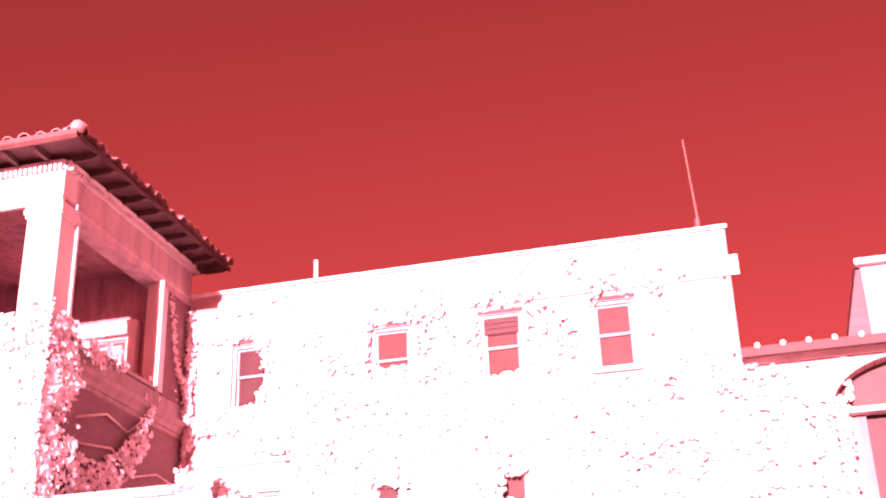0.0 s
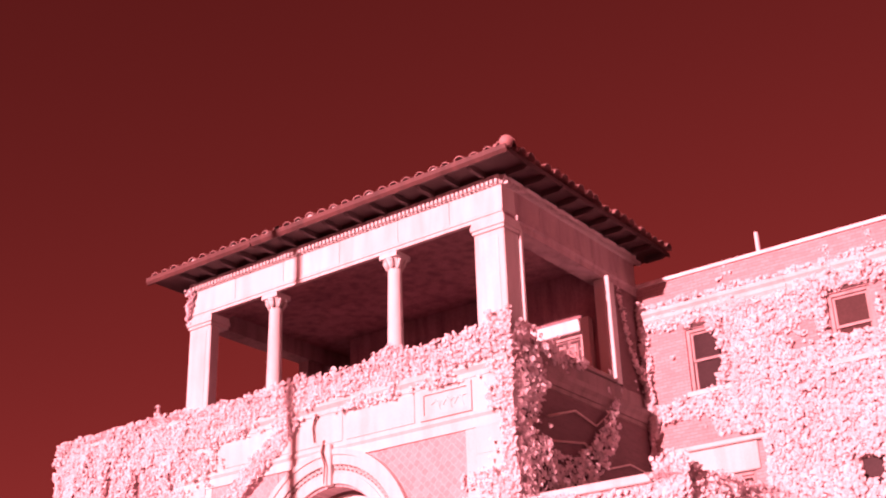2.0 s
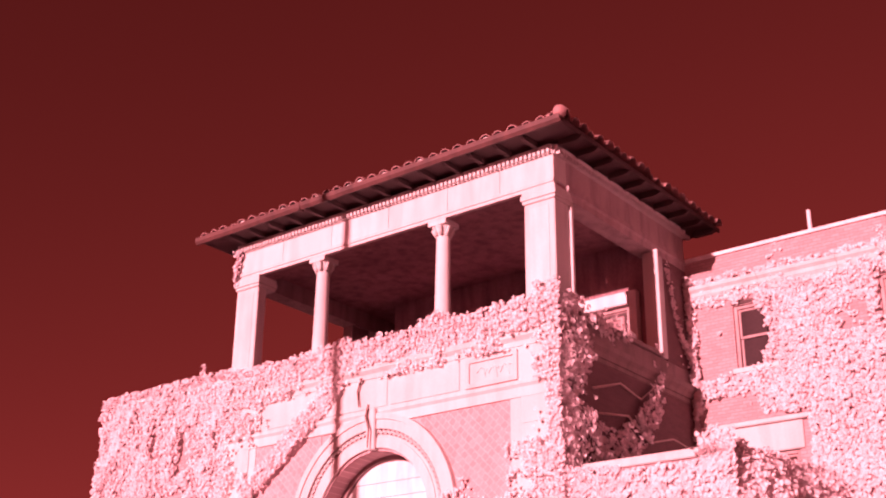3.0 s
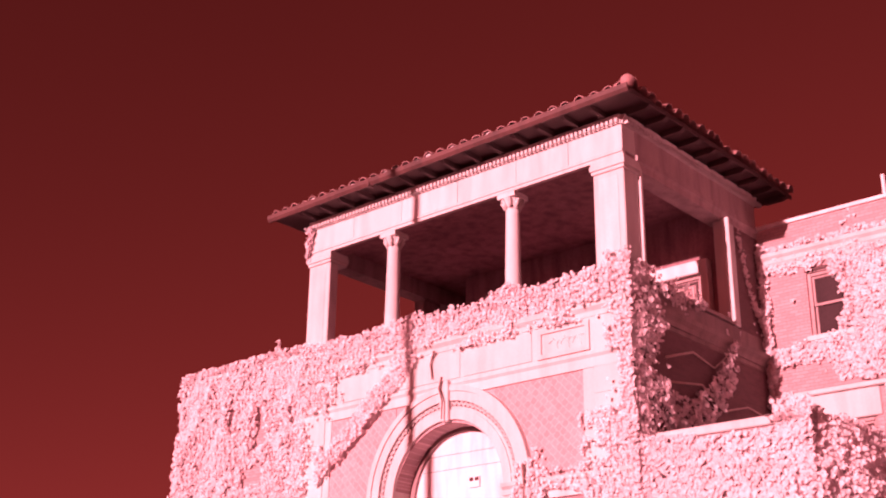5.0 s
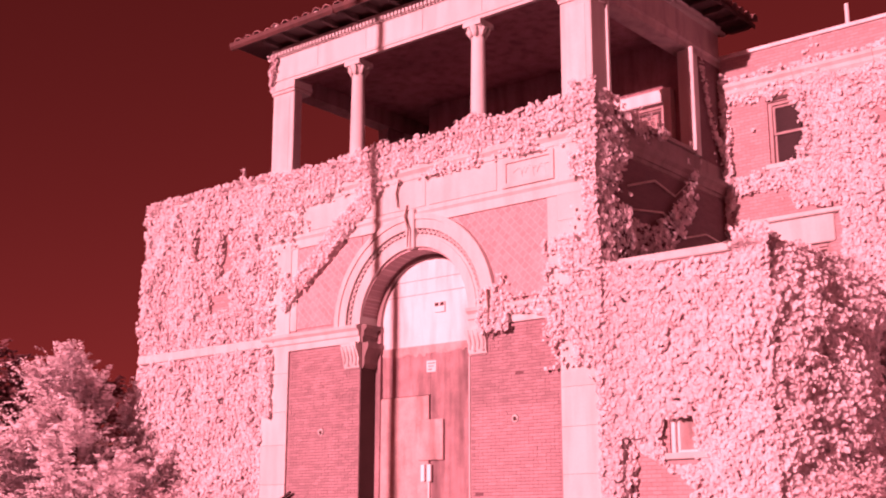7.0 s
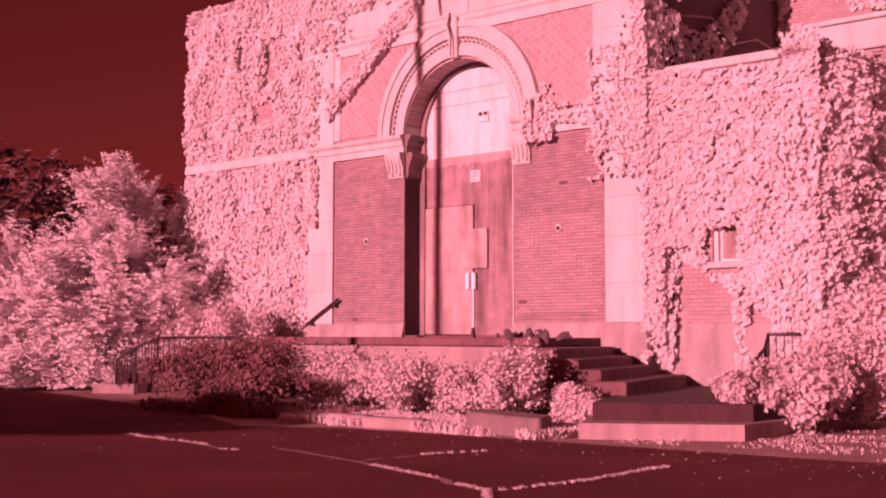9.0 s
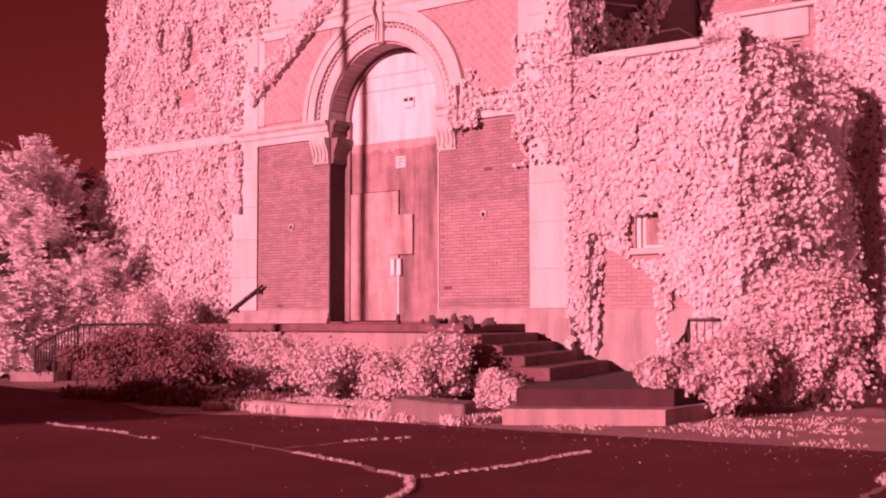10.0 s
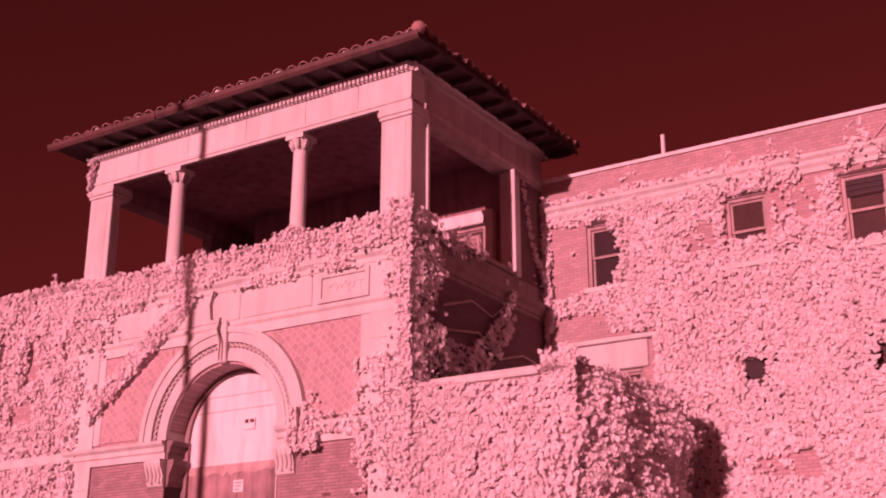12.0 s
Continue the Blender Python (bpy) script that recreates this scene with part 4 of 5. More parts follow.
mast = thing("roof_mast", "tall thin metal mast on the parapet corner", "mast")
bm = bmesh.new()
tube(bm, [(-0.24, W + 0.2, 12.68), (-0.24, W + 0.2, 13.02)], 0.07)
part("mast_base", bm, GUTTER, mast)
bm = bmesh.new()
tube(bm, [(-0.22, W + 0.2, 12.95), (-0.28, W + 0.2, 14.0), (-0.34, W + 0.2, 15.06)], 0.035, 0.022)
part("pole", bm, GUTTER, mast)

# ---- lower range beyond the wing, with its tiled eaves ----
far = thing("end_range", "low brick range with arched openings and tiled eaves", "building")
AX, AZ, AR = 3.85, 8.43, 1.82
bm = bmesh.new()
cuboid(bm, WX1, AX - AR, W + 0.3, W + 0.8, 0, 9.92)
cuboid(bm, AX + AR, 14, W + 0.3, W + 0.8, 0, 9.92)
cols = []
for i in range(33):
    a = math.pi * i / 32
    x, z = AX + AR * math.cos(a), AZ + 0.58 * AR * math.sin(a)
    cols.append([bm.verts.new(p) for p in ((x, W + 0.3, z), (x, W + 0.3, 9.92), (x, W + 0.8, 9.92), (x, W + 0.8, z))])
for u, v in zip(cols, cols[1:]):
    for k in range(4):
        bm.faces.new((u[k], u[(k + 1) % 4], v[(k + 1) % 4], v[k]))
bmesh.ops.recalc_face_normals(bm, faces=bm.faces[:])
part("wall", bm, BRICK, far, "brick wall")
bm = bmesh.new()
extrude_profile(bm, [(0, 0), (0.06, 0), (0.1, 0.12), (0.22, 0.2), (0, 0.22)], (WX1, W + 0.3, 9.52), (14, W + 0.3, 9.52), (0, -1, 0))
part("cornice", bm, STONE, far)
bm = bmesh.new()
extrude_profile(bm, [(-6, 1.2), (0.5, -0.1), (0.5, 0.1), (-6, 1.4)], (WX1, W + 0.3, 9.67), (14, W + 0.3, 9.67), (0, -1, 0))
part("roof", bm, WOOD_DARK, far, "dark eaves board")
for i in range(24):
    bm = bmesh.new()
    tube(bm, [(WX1 + 0.35 + 0.52 * i, W - 0.24, 9.78), (WX1 + 0.35 + 0.52 * i, W + 0.3, 9.88)], 0.06, 0.05, 8)
    part("eaves_tile", bm, STONE, far)
# Plain dark fillings for the arch head, opening and jamb.
box_part("tympanum", AX - AR, AX + AR, W + 0.72, W + 0.8, AZ, 9.8, WOOD_DARK, far, "dark panel in the arch head", 0)
box_part("opening_band", AX - AR, AX + AR, W + 0.34, W + 0.72, AZ - 0.12, AZ, STONE, far, "pale stone transom under the arch", 0.015)
box_part("screen", AX - AR, AX + AR, W + 0.74, W + 0.8, 0, AZ - 0.12, GLASS_DARK, far, "dark sheet behind the opening", 0)
box_part("jamb_board", AX - AR, AX - AR + 0.62, W + 0.6, W + 0.72, 0, AZ - 0.12, STONE_DARK, far, "dark jamb board", 0.01)
for x in (AX - 0.35, AX + 0.5):
    box_part("mullion", x, x + 0.12, W + 0.6, W + 0.72, 4, AZ - 0.12, WOOD_DARK, far)
gable = thing("far_pavilion", "distant brick pavilion with pale coping", "building")
box_part("wall", 3.62, 12, 32, 38, 9, 13.75, BRICK, gable, w=0)
box_part("coping", 3.48, 12.2, 31.8, 38, 13.75, 13.92, STONE, gable)
# Dark wedge for the pavilion's sloping side, shade put into its brick colour.
bm = bmesh.new()
extrude_profile(bm, [(0, 0), (0.95, 0), (0.75, 1.2), (0.1, 3.75), (0, 3.75)], (3.62, 32.1, 10.0), (3.62, 38, 10.0), (-1, 0, 0))
part("sloping_side", bm, BRICK_SIDE_SHADE, gable, "sloping pavilion side darkened for its shade")

# ---- ivy-clad block on the other side of the tower ----
lf = thing("left_block", "tall brick block entirely covered with ivy", "building")
box_part("wall", -27.08, X0, 20.15, W, 0, 9.95, BRICK, lf, "brick wall under ivy", 0)
box_part("coping", -27.18, X0 - 0.01, 20.05, W, 9.95, 10.05, STONE, lf)
box_part("band", -27.13, X0 - 0.01, 19.95, 20.15, 5.75, 5.98, STONE, lf, "limestone band", 0.02)

# ---- landing, steps, kerbs ----
stair = thing("entrance_steps", "worn concrete landing with steps falling to both sides", "steps")
box_part("landing", -21.3, -13.5, 17.9, FR - 0.02, 1.2, 1.36, CONCRETE, stair, "worn concrete landing", 0.02)
box_part("retaining_wall", -21.2, -13.6, 18.0, 18.3, 0, 1.2, CONCRETE_PALE, stair, "pale stone retaining wall", 0.02)
box_part("fill", -21.2, -13.6, 18.3, FR - 0.02, 0, 1.19, CONCRETE, stair, w=0)


def tread(a, b, going, top, bottom=0.0, mirror=False, material=CONCRETE):
    """One step: nosing line from a (at the wall) to b (outer end), tread running back by going."""
    d = (Vector(b) - Vector(a)).normalized()
    back = Vector((-d.y, d.x)) if Vector((-d.y, d.x)).x < 0 else Vector((d.y, -d.x))
    q = [Vector(a), Vector(b), Vector(b) + back * going, Vector(a) + back * going]
    if mirror:
        q = [Vector((2 * ARC - p.x, p.y)) for p in q]
    b_ = bmesh.new()
    f_ = b_.faces.new([b_.verts.new((p.x, p.y, top)) for p in q])
    g_ = bmesh.ops.extrude_face_region(b_, geom=[f_])
    bmesh.ops.translate(b_, verts=[v_ for v_ in g_["geom"] if isinstance(v_, bmesh.types.BMVert)], vec=(0, 0, bottom - top))
    bmesh.ops.recalc_face_normals(b_, faces=b_.faces[:])
    bevelled(b_, 0.015)
    return part("step", b_, material, stair)


for mir in (False, True):
    for k, (x, z) in enumerate(((-13.15, 1.19), (-12.72, 1.02), (-12.28, 0.85), (-11.8, 0.67))):
        tread((x, FR - 0.13 + (0.4 if k == 3 and not mir else 0)), (x + (0.5 if mir else 1.25), 18.3 if mir else 16.3), 0.75, z, 0.0, mir)
    low_pts = [(-12.0, 20.3), (-10.6, 15.8), (-9.75, 14.2), (-7.9, 15.4), (-7.9, 20.35), (-11.0, 20.35)]
    if mir:
        low_pts = [(-9.3, 19.8), (-9.9, 17.6), (-9.6, 17.3), (-9.1, 16.9), (-8.4, 17.6), (-8.2, 19.8)]
    for z, grow, m_ in ((0.46, 0.0, CONCRETE_DARK), (0.22, 0.62, CONCRETE_PALE)):
        out = []
        for i, (x, y) in enumerate(low_pts):
            if grow and i in (1, 2, 3):
                x, y = x + 0.28 * grow, y - 0.95 * grow
            out.append((2 * ARC - x, y) if mir else (x, y))
        o = flat_piece("lower_landing", out if not mir else out[::-1], z, m_, z - 0.001)
        o.parent = stair
    k = -1 if mir else 1
    xr = lambda x: 2 * ARC - x if mir else x
    fence = thing("stair_railing", "black iron stair railing with thin balusters", "railing", "stair railings")
    top = [(-9.0, 17.0, 0.72), (-9.05, 18.05, 1.2), (-9.12, 18.3, 1.43), (-8.6, 18.4, 1.43)] if not mir else [(-25.3, 16.7, 0.8), (-24.4, 16.62, 1.1), (-23.5, 16.6, 1.34), (-22.15, 17.8, 1.35)]
    bm = bmesh.new()
    tube(bm, top, 0.03)
    part("top_rail", bm, IRON, fence)
    base = [(0.08 if i == 0 else 0.5) for i in range(4)]
    bm = bmesh.new()
    tube(bm, [(x, y, b_ + 0.1) for (x, y, z), b_ in zip(top, base)], 0.02)
    part("bottom_rail", bm, IRON, fence)
    for (x0, y0, z0), (x1, y1, z1), b0, b1 in zip(top, top[1:], base, base[1:]):
        n_ = max(2, int(math.hypot(x1 - x0, y1 - y0) / 0.125))
        for i in range(n_ + (1 if x1 == top[-1][0] else 0)):
            t_ = i / n_
            bm = bmesh.new()
            fat = 0.028 if i == 0 else 0.012
            px, py = x0 + (x1 - x0) * t_, y0 + (y1 - y0) * t_
            tube(bm, [(px, py, (b0 + (b1 - b0) * t_) * (0.0 if i == 0 else 1)), (px, py, z0 + (z1 - z0) * t_)], fat, fat, 6)
            part("baluster" if i else "post", bm, IRON, fence)

bm = bmesh.new()
cuboid(bm, -0.58, 0.58, -0.2, 0.2, -0.15, 0.15)
bevelled(bm, 0.025)
slab = tagged(part("fallen_stone", bm, STONE_DARK), "loose rough stone block lying on the drive edge", "stone block")
slab.matrix_basis = pose(-10.6, 13.38, 0.17, 5, 3, 11)
for x, y, w_, a in ((-12.6, 13.15, 1.0, 20), (-13.7, 13.3, 0.8, 8)):
    bm = bmesh.new()
    cuboid(bm, -w_ / 2, w_ / 2, -0.12, 0.12, -0.07, 0.11)
    bevelled(bm, 0.03)
    k_ = tagged(part("kerb_stone", bm, CONCRETE_PALE), "pale kerb stone sunk in the planting bed edge", "kerb stone", "kerb stones")
    k_.matrix_basis = pose(x, y, 0.07, 2, 1, a)
bm = bmesh.new()
for i in range(26):
    s = 0.03 + 0.05 * rng.random()
    m = Matrix.Translation((-14.0 + rng.normal(0, 0.42), 18.15 + rng.normal(0, 0.1), 1.36 + s * 0.45)) @ Euler(rng.random(3) * 6).to_matrix().to_4x4() @ Matrix.Diagonal((2.4, 1.2, 0.6, 1))
    bmesh.ops.create_icosphere(bm, subdivisions=1, radius=s, matrix=m)
tagged(part("rubbish_heap", bm, CLOTH), "small dark heap of rubbish on the landing", "rubbish", kind="stuff")

# utility pole behind the viewer, whose shadow falls on the tower
SX = SUN_FROM.x / -SUN_FROM.y
upole = thing("utility_pole", "tall weathered wooden utility pole beside the drive", "utility pole")
bm = bmesh.new()
tube(bm, [(-18.38 + SX * 18, 2.0, 0), (-18.38 + SX * 18, 2.0, 9), (-18.42 + SX * 18, 2.0, 18.5)], 0.13, 0.1, 12)
part("shaft", bm, BARK, upole, smooth=True)

# ---- ivy ----
def wing_cover(u, v):
    x, z = (u + X1) * 1.031 + 0.29, v * 1.015 + 0.08
    c = 0.95
    if z > 9.8:
        c = 0.85 - 0.25 * max(0, z - 11.4)
        if x > -3.6:
            c = 0.1 if x > -2.9 else 0.35
        if x > -6.0 and z > 11.6:
            c = 0.25
    if z > 12.35:
        c = 0.0
    if x > -1.9 and 7.6 < z <= 9.8:
        c = 0.55
    for x0, x1, z0, z1, k in ((-12.45, -10.95, 9.95, 11.55, -0.1), (-11.0, -10.55, 10.1, 11.35, -0.05), (-7.65, -6.85, 10.65, 11.45, -0.25), (-9.0, -8.2, 10.4, 11.0, 0.25), (-5.05, -4.15, 10.2, 11.6, -0.2), (-2.8, -1.4, 9.9, 11.9, -0.3),
                              (-12.4, -11.0, 8.75, 9.25, 0.1), (-11.9, -9.85, 7.5, 8.7, -0.1), (-7.6, -7.25, 7.3, 7.7, 0.2), (-4.7, -4.25, 7.3, 7.75, 0.15), (-2.05, -1.75, 7.6, 7.85, 0.2), (-6.6, -5.7, 10.7, 11.6, 0.3), (-7.6, -6.3, 5.2, 5.6, 0.2)):
        d = max(x0 - x, x - x1, z0 - z, z - z1)
        c = min(c, k + max(0.0, d) * 4 + (0.0 if d < 0 else 0.05))
    return c


ivy("ivy_on_main_wing", "dense pale ivy spreading over the brick wing wall", (X1, W, 0), (1, 0, 0), (0, 0, 1), (0, -1, 0), 12.8, 12.6, wing_cover, 480, size=(0.06, 0.12))
ivy("ivy_on_end_range", "thin pale ivy on the low range wall", (WX1, W + 0.3, 0), (1, 0, 0), (0, 0, 1), (0, -1, 0), 2.1, 9.6, lambda u, v: 0.56 if u < 0.7 else 0.25, 280)
for gx in (1.72, 2.12):
    garland("ivy_column", "hanging pale ivy column beside the arched opening", [(gx, W + 0.2, 8.5), (gx + 0.05, W + 0.18, 7.8), (gx, W + 0.2, 7.0), (gx + 0.1, W + 0.2, 5.8)], 0.13, 900, (0.06, 0.12))


def low_cover(u, v):
    x, z = u + X1, v
    c = 1.0 if z < 6.38 else 0.75 - (z - 6.38) * 2 + (0.6 if x > -9.9 else 0)
    if x < -9.8 and z > 6.42:
        c = 0.1
    if z < 2.96 and x < -10.05:
        lim = 2.85 - (x + 12.1) * 0.62
        c = min(c, -0.25 + max(0.0, (z - lim)) * 4.5)
        if x < -12.0 and 0.9 < z:
            c = 0.75
        if -10.8 < x < -10.5 and z > 0.7:
            c = 0.6
    d = max(-11.3 - x, x + 10.75, 2.6 - z, z - 3.35)
    return min(c, 0.1 + max(0.0, d) * 5)


ivy("ivy_on_side_block", "thick pale ivy covering the low block", (X1, LB - 0.02, 0), (1, 0, 0), (0, 0, 1), (0, -1, 0), LX - X1 + 0.3, 7.1, low_cover, 560, 0.13, (0.06, 0.125), bulge=0.2)
ivy("ivy_on_block_end", "pale ivy hanging over the end of the low block", (LX, LB, 0), (0, 1, 0), (0, 0, 1), (1, 0, 0), 5.2, 6.7, lambda u, v: 0.9 - 0.12 * u, 240, 0.2, (0.07, 0.14), bulge=0.25)
ivy("ivy_on_block_top", "overgrown pale ivy heaped on the low roof edge", (-9.9, LB - 0.2, 6.5), (1, 0, 0), (0, 1, 0), (0, 0, 1), 0.7, 1.0, lambda u, v: 0.75, 500, 0.3, (0.07, 0.14), bulge=0.35)
ivy("ivy_on_left_block", "dense pale ivy covering the tall block", (-27.2, 20.13, 0), (1, 0, 0), (0, 0, 1), (0, -1, 0), 5.1, 10.25,
    holes([(3.2, 3.7, 7.8, 9.0), (2.8, 3.6, 6.9, 7.4), (2.2, 2.4, 8.3, 9.0), (4.6, 4.8, 8.2, 8.9), (2.6, 5.1, 5.78, 5.95)]), 540, 0.12, (0.06, 0.12), bulge=0.17)
ivy("ivy_on_left_block_end", "pale ivy round the corner of the tall block", (-27.08, 26.0, 0), (0, -1, 0), (0, 0, 1), (-1, 0, 0), 5.9, 10.2, lambda u, v: 0.9, 200, 0.2)
ivy("ivy_on_left_block_top", "pale ivy fringe along the block top", (-27.2, 19.95, 10.0), (1, 0, 0), (0, 1, 0), (0, 0, 1), 5.2, 0.8, lambda u, v: 0.85, 460, 0.14, (0.06, 0.12), bulge=0.12)


def front_cover(u, v):
    x, z = u + X0, v + 4.0
    c = -0.4
    if z > 9.1:
        c = 0.95 if z > 9.42 else 0.45
        if z > 10.02:
            c = 0.95 - (z - 10.02) * 4.5
        if x < -19.8:
            c = max(c, 0.75 if z > 8.6 and z < 10.0 else c)
    # strand that falls from the parapet to the corner of the spandrel
    ln = 9.25 - (-18.3 - x) * 0.78
    if -21.4 < x < -18.2 and abs(z - ln) < 0.33:
        c = max(c, 0.72)
    if x < -20.0 and z > 7.2 and z < 9.3:
        c = max(c, 0.42 + 0.1 * (z - 7.2) - 0.18 * (x + 22.13))
    if x < -21.75 and z < 9.3:
        c = max(c, 0.5)
    # growth at the right-hand corner
    if x > -13.75 and 4.5 < z < 7.2:
        c = max(c, 0.66 - 0.16 * abs(z - 5.8) + 0.45 * (x + 13.3))
    if x > -15.0 and abs(z - 5.95 + 0.2 * (x + 14.2)) < 0.22:
        c = max(c, 0.5)
    if -15.4 < x < -14.6 and 5.4 < z < 6.6:
        c = max(c, 0.52)
    if x > -13.0 and z > 7:
        c = max(c, 0.38)
    if x > -12.72:
        c = max(c, 0.62 if z > 4.6 else 0.1)
    return c


ivy("ivy_on_tower_front", "pale ivy garland trailing over the tower parapet", (X0, FR - 0.06, 4.0), (1, 0, 0), (0, 0, 1), (0, -1, 0), X1 - X0 + 0.12, 6.45, front_cover, 520, 0.11, (0.05, 0.1), bulge=0.12)
ivy("ivy_on_tower_parapet_top", "pale ivy heaped on the tower parapet top", (X0, FR - 0.15, 9.85), (1, 0, 0), (0, 1, 0), (0, 0, 1), X1 - X0, 0.7, lambda u, v: 0.8, 420, 0.14, (0.055, 0.115), bulge=0.16)


def side_cover(u, v):
    y, z = u + FR, v + 6.5
    c = -0.3
    if y < 21.3:
        c = 1.0 - 1.0 * max(0, y - 20.3)
    if z > 9.3:
        c = max(c, 0.62 - 0.1 * (y - 20.5) - abs(z - 9.85) * 0.7)
    arc = 7.2 + 0.29 * (y - 21.5) ** 2.0
    if 21 < y < 24.0 and abs(z - arc) < 0.45:
        c = max(c, 0.74)
    if y > 25.55:
        c = max(c, 0.42)
    return c


ivy("ivy_on_tower_side", "pale ivy hanging down the shaded tower side", (X1 + 0.02, FR, 6.5), (0, 1, 0), (0, 0, 1), (1, 0, 0), 5.8, 3.7, side_cover, 460, 0.2, (0.06, 0.125), bulge=0.2)
ivy("ivy_on_tower_corner", "pale ivy column in the angle beside the steps", (X1 - 0.05, FR - 0.02, 0.5), (0.92, 0.39, 0), (0, 0, 1), (0.39, -0.92, 0), 1.2, 6.0, lambda u, v: (0.9 if v > 1.0 else 0.45) if v > 2.6 or u < 0.4 else 0.0, 620, 0.1, (0.06, 0.125), bulge=0.12)
garland("ivy_curtain", "hanging pale ivy curtain beside the corner stones", [(X1 + 0.08, FR + 0.05, 6.6), (X1 + 0.12, FR + 0.1, 5.0), (X1 + 0.2, FR + 0.2, 3.4), (X1 + 0.22, FR + 0.25, 2.0), (X1 + 0.27, FR + 0.3, 0.9)], 0.14, 2000, (0.07, 0.14), (0.3, -1, 0))
garland("ivy_strand_on_pier", "thin pale ivy strand down the rear corner", [(X1 + 0.06, 24.75, 12.3), (X1 + 0.06, 24.95, 11.5), (X1 + 0.06, 25.3, 10.6), (X1 + 0.08, 25.7, 10.1)], 0.07, 150, (0.06, 0.11), (1, -0.4, 0))
garland("ivy_strand_on_corner", "thin pale ivy strand between tower and wing", [(X1 + 0.1, W - 0.1, 12.2), (X1 + 0.1, W - 0.1, 11.0), (X1 + 0.15, W - 0.1, 9.9), (X1 + 0.2, W - 0.1, 8.8)], 0.13, 420, (0.07, 0.13), (0.4, -1, 0))
garland("ivy_on_left_pier", "small pale ivy tuft under the eaves corner", [(X0 - 0.1, FR - 0.05, 13.35), (X0 + 0.15, FR - 0.1, 13.3), (X0 + 0.02, FR - 0.08, 12.9), (X0 + 0.0, FR - 0.06, 12.45)], 0.1, 230, (0.06, 0.12))
garland("ivy_tuft_on_column", "pale ivy tuft round a column base", [(-15.95, FR - 0.05, 10.05), (-15.65, FR - 0.05, 10.2), (-15.35, FR - 0.05, 10.1)], 0.16, 330, (0.07, 0.13))
garland("ivy_in_loggia", "loose pale ivy hanging inside the loggia opening", [(-21.7, 23.4, 11.7), (-21.7, 23.7, 11.3), (-21.7, 24.0, 10.6), (-21.5, 23.6, 10.1)], 0.14, 160, (0.07, 0.13))
garland("ivy_over_window", "pale ivy growing over the edge of a sash window", [(-10.62, W - 0.06, 11.3), (-10.42, W - 0.06, 10.95), (-10.36, W - 0.06, 10.35), (-10.52, W - 0.06, 9.76)], 0.13, 420, (0.06, 0.12))
garland("ivy_sprig", "small ivy sprig standing on the block top", [(-23.4, 20.2, 10.0), (-23.42, 20.2, 10.35), (-23.38, 20.2, 10.62)], 0.06, 50, (0.06, 0.1))
stems = thing("vine_stems", "bare dry vine stems climbing the walls", "vine")
for line in ([(ARC + 0.02, FR - 0.24, 8.5), (ARC - 0.05, FR - 0.25, 8.25), (ARC + 0.04, FR - 0.24, 7.95), (ARC, FR - 0.22, 7.55)], [(ARC - 0.35, FR - 0.1, 9.2), (ARC - 0.45, FR - 0.1, 8.9), (ARC - 0.4, FR - 0.1, 8.55)], [(-15.1, FR - 0.2, 6.3), (-15.05, FR - 0.22, 5.8), (-15.12, FR - 0.2, 5.3)],
             [(X1 + 0.05, 21.2, 8.4), (X1 + 0.06, 22.3, 8.75), (X1 + 0.05, 23.2, 8.6), (X1 + 0.05, 23.8, 9.0)], [(X1 + 0.05, 21.3, 7.9), (X1 + 0.06, 22.6, 8.1), (X1 + 0.05, 23.5, 7.7), (X1 + 0.05, 24.6, 8.0), (X1 + 0.05, 25.7, 7.9)],
             [(-4.6, W - 0.02, 11.9), (-4.0, W - 0.03, 12.5), (-3.7, W - 0.02, 12.6)], [(-2.9, W - 0.02, 9.8), (-3.1, W - 0.03, 10.8), (-2.9, W - 0.03, 11.7)], [(-1.2, W - 0.02, 8.0), (-0.6, W - 0.03, 8.9), (-0.2, W - 0.02, 9.6)]):
    bm = bmesh.new()
    tube(bm, line, 0.03, 0.014, 6)
    part("stem", bm, BARK if -17.8 < line[0][0] < -14 else STEM, stems, smooth=True)


for k in range(12):
    px, pz = -7.6 + 0.62 * k, 9.9 + 1.3 * rng.random()
    line, sx = [], rng.normal(0, 0.35)
    if any(abs(px - q) < 0.8 for q in (-7.39, -4.81, -2.29)):
        pz = 11.4
    for j in range(9):
        over = 0.22 if 11.42 < pz < 12.05 else 0.0
        line.append((px, W - 0.02 - over, pz))
        px, pz = px + sx * 0.3 + rng.normal(0, 0.07), pz + 0.16 + 0.1 * rng.random()
        if pz > 12.55 or px > WX1 - 0.3:
            break
    bm = bmesh.new()
    tube(bm, line, 0.018, 0.008, 5)
    part("stem", bm, STEM, stems, smooth=True)
    lp = np.repeat(np.array(line), 9, axis=0) + rng.normal(0, 0.05, (len(line) * 9, 3)) * (1, 0.3, 1)
    lp[:, 1] = np.minimum(lp[:, 1], W - 0.03)
    o_ = new("leaves", leaf_mesh("leaves", lp, unit(rng.normal(0, 0.4, lp.shape) + (0, -1, 0.4)), unit(rng.normal(0, 0.4, lp.shape) + (0, 0, -1)), 0.04 + 0.05 * rng.random(len(lp)), LEAF))
    o_.parent = stems
    o_["kind"] = "stuff"


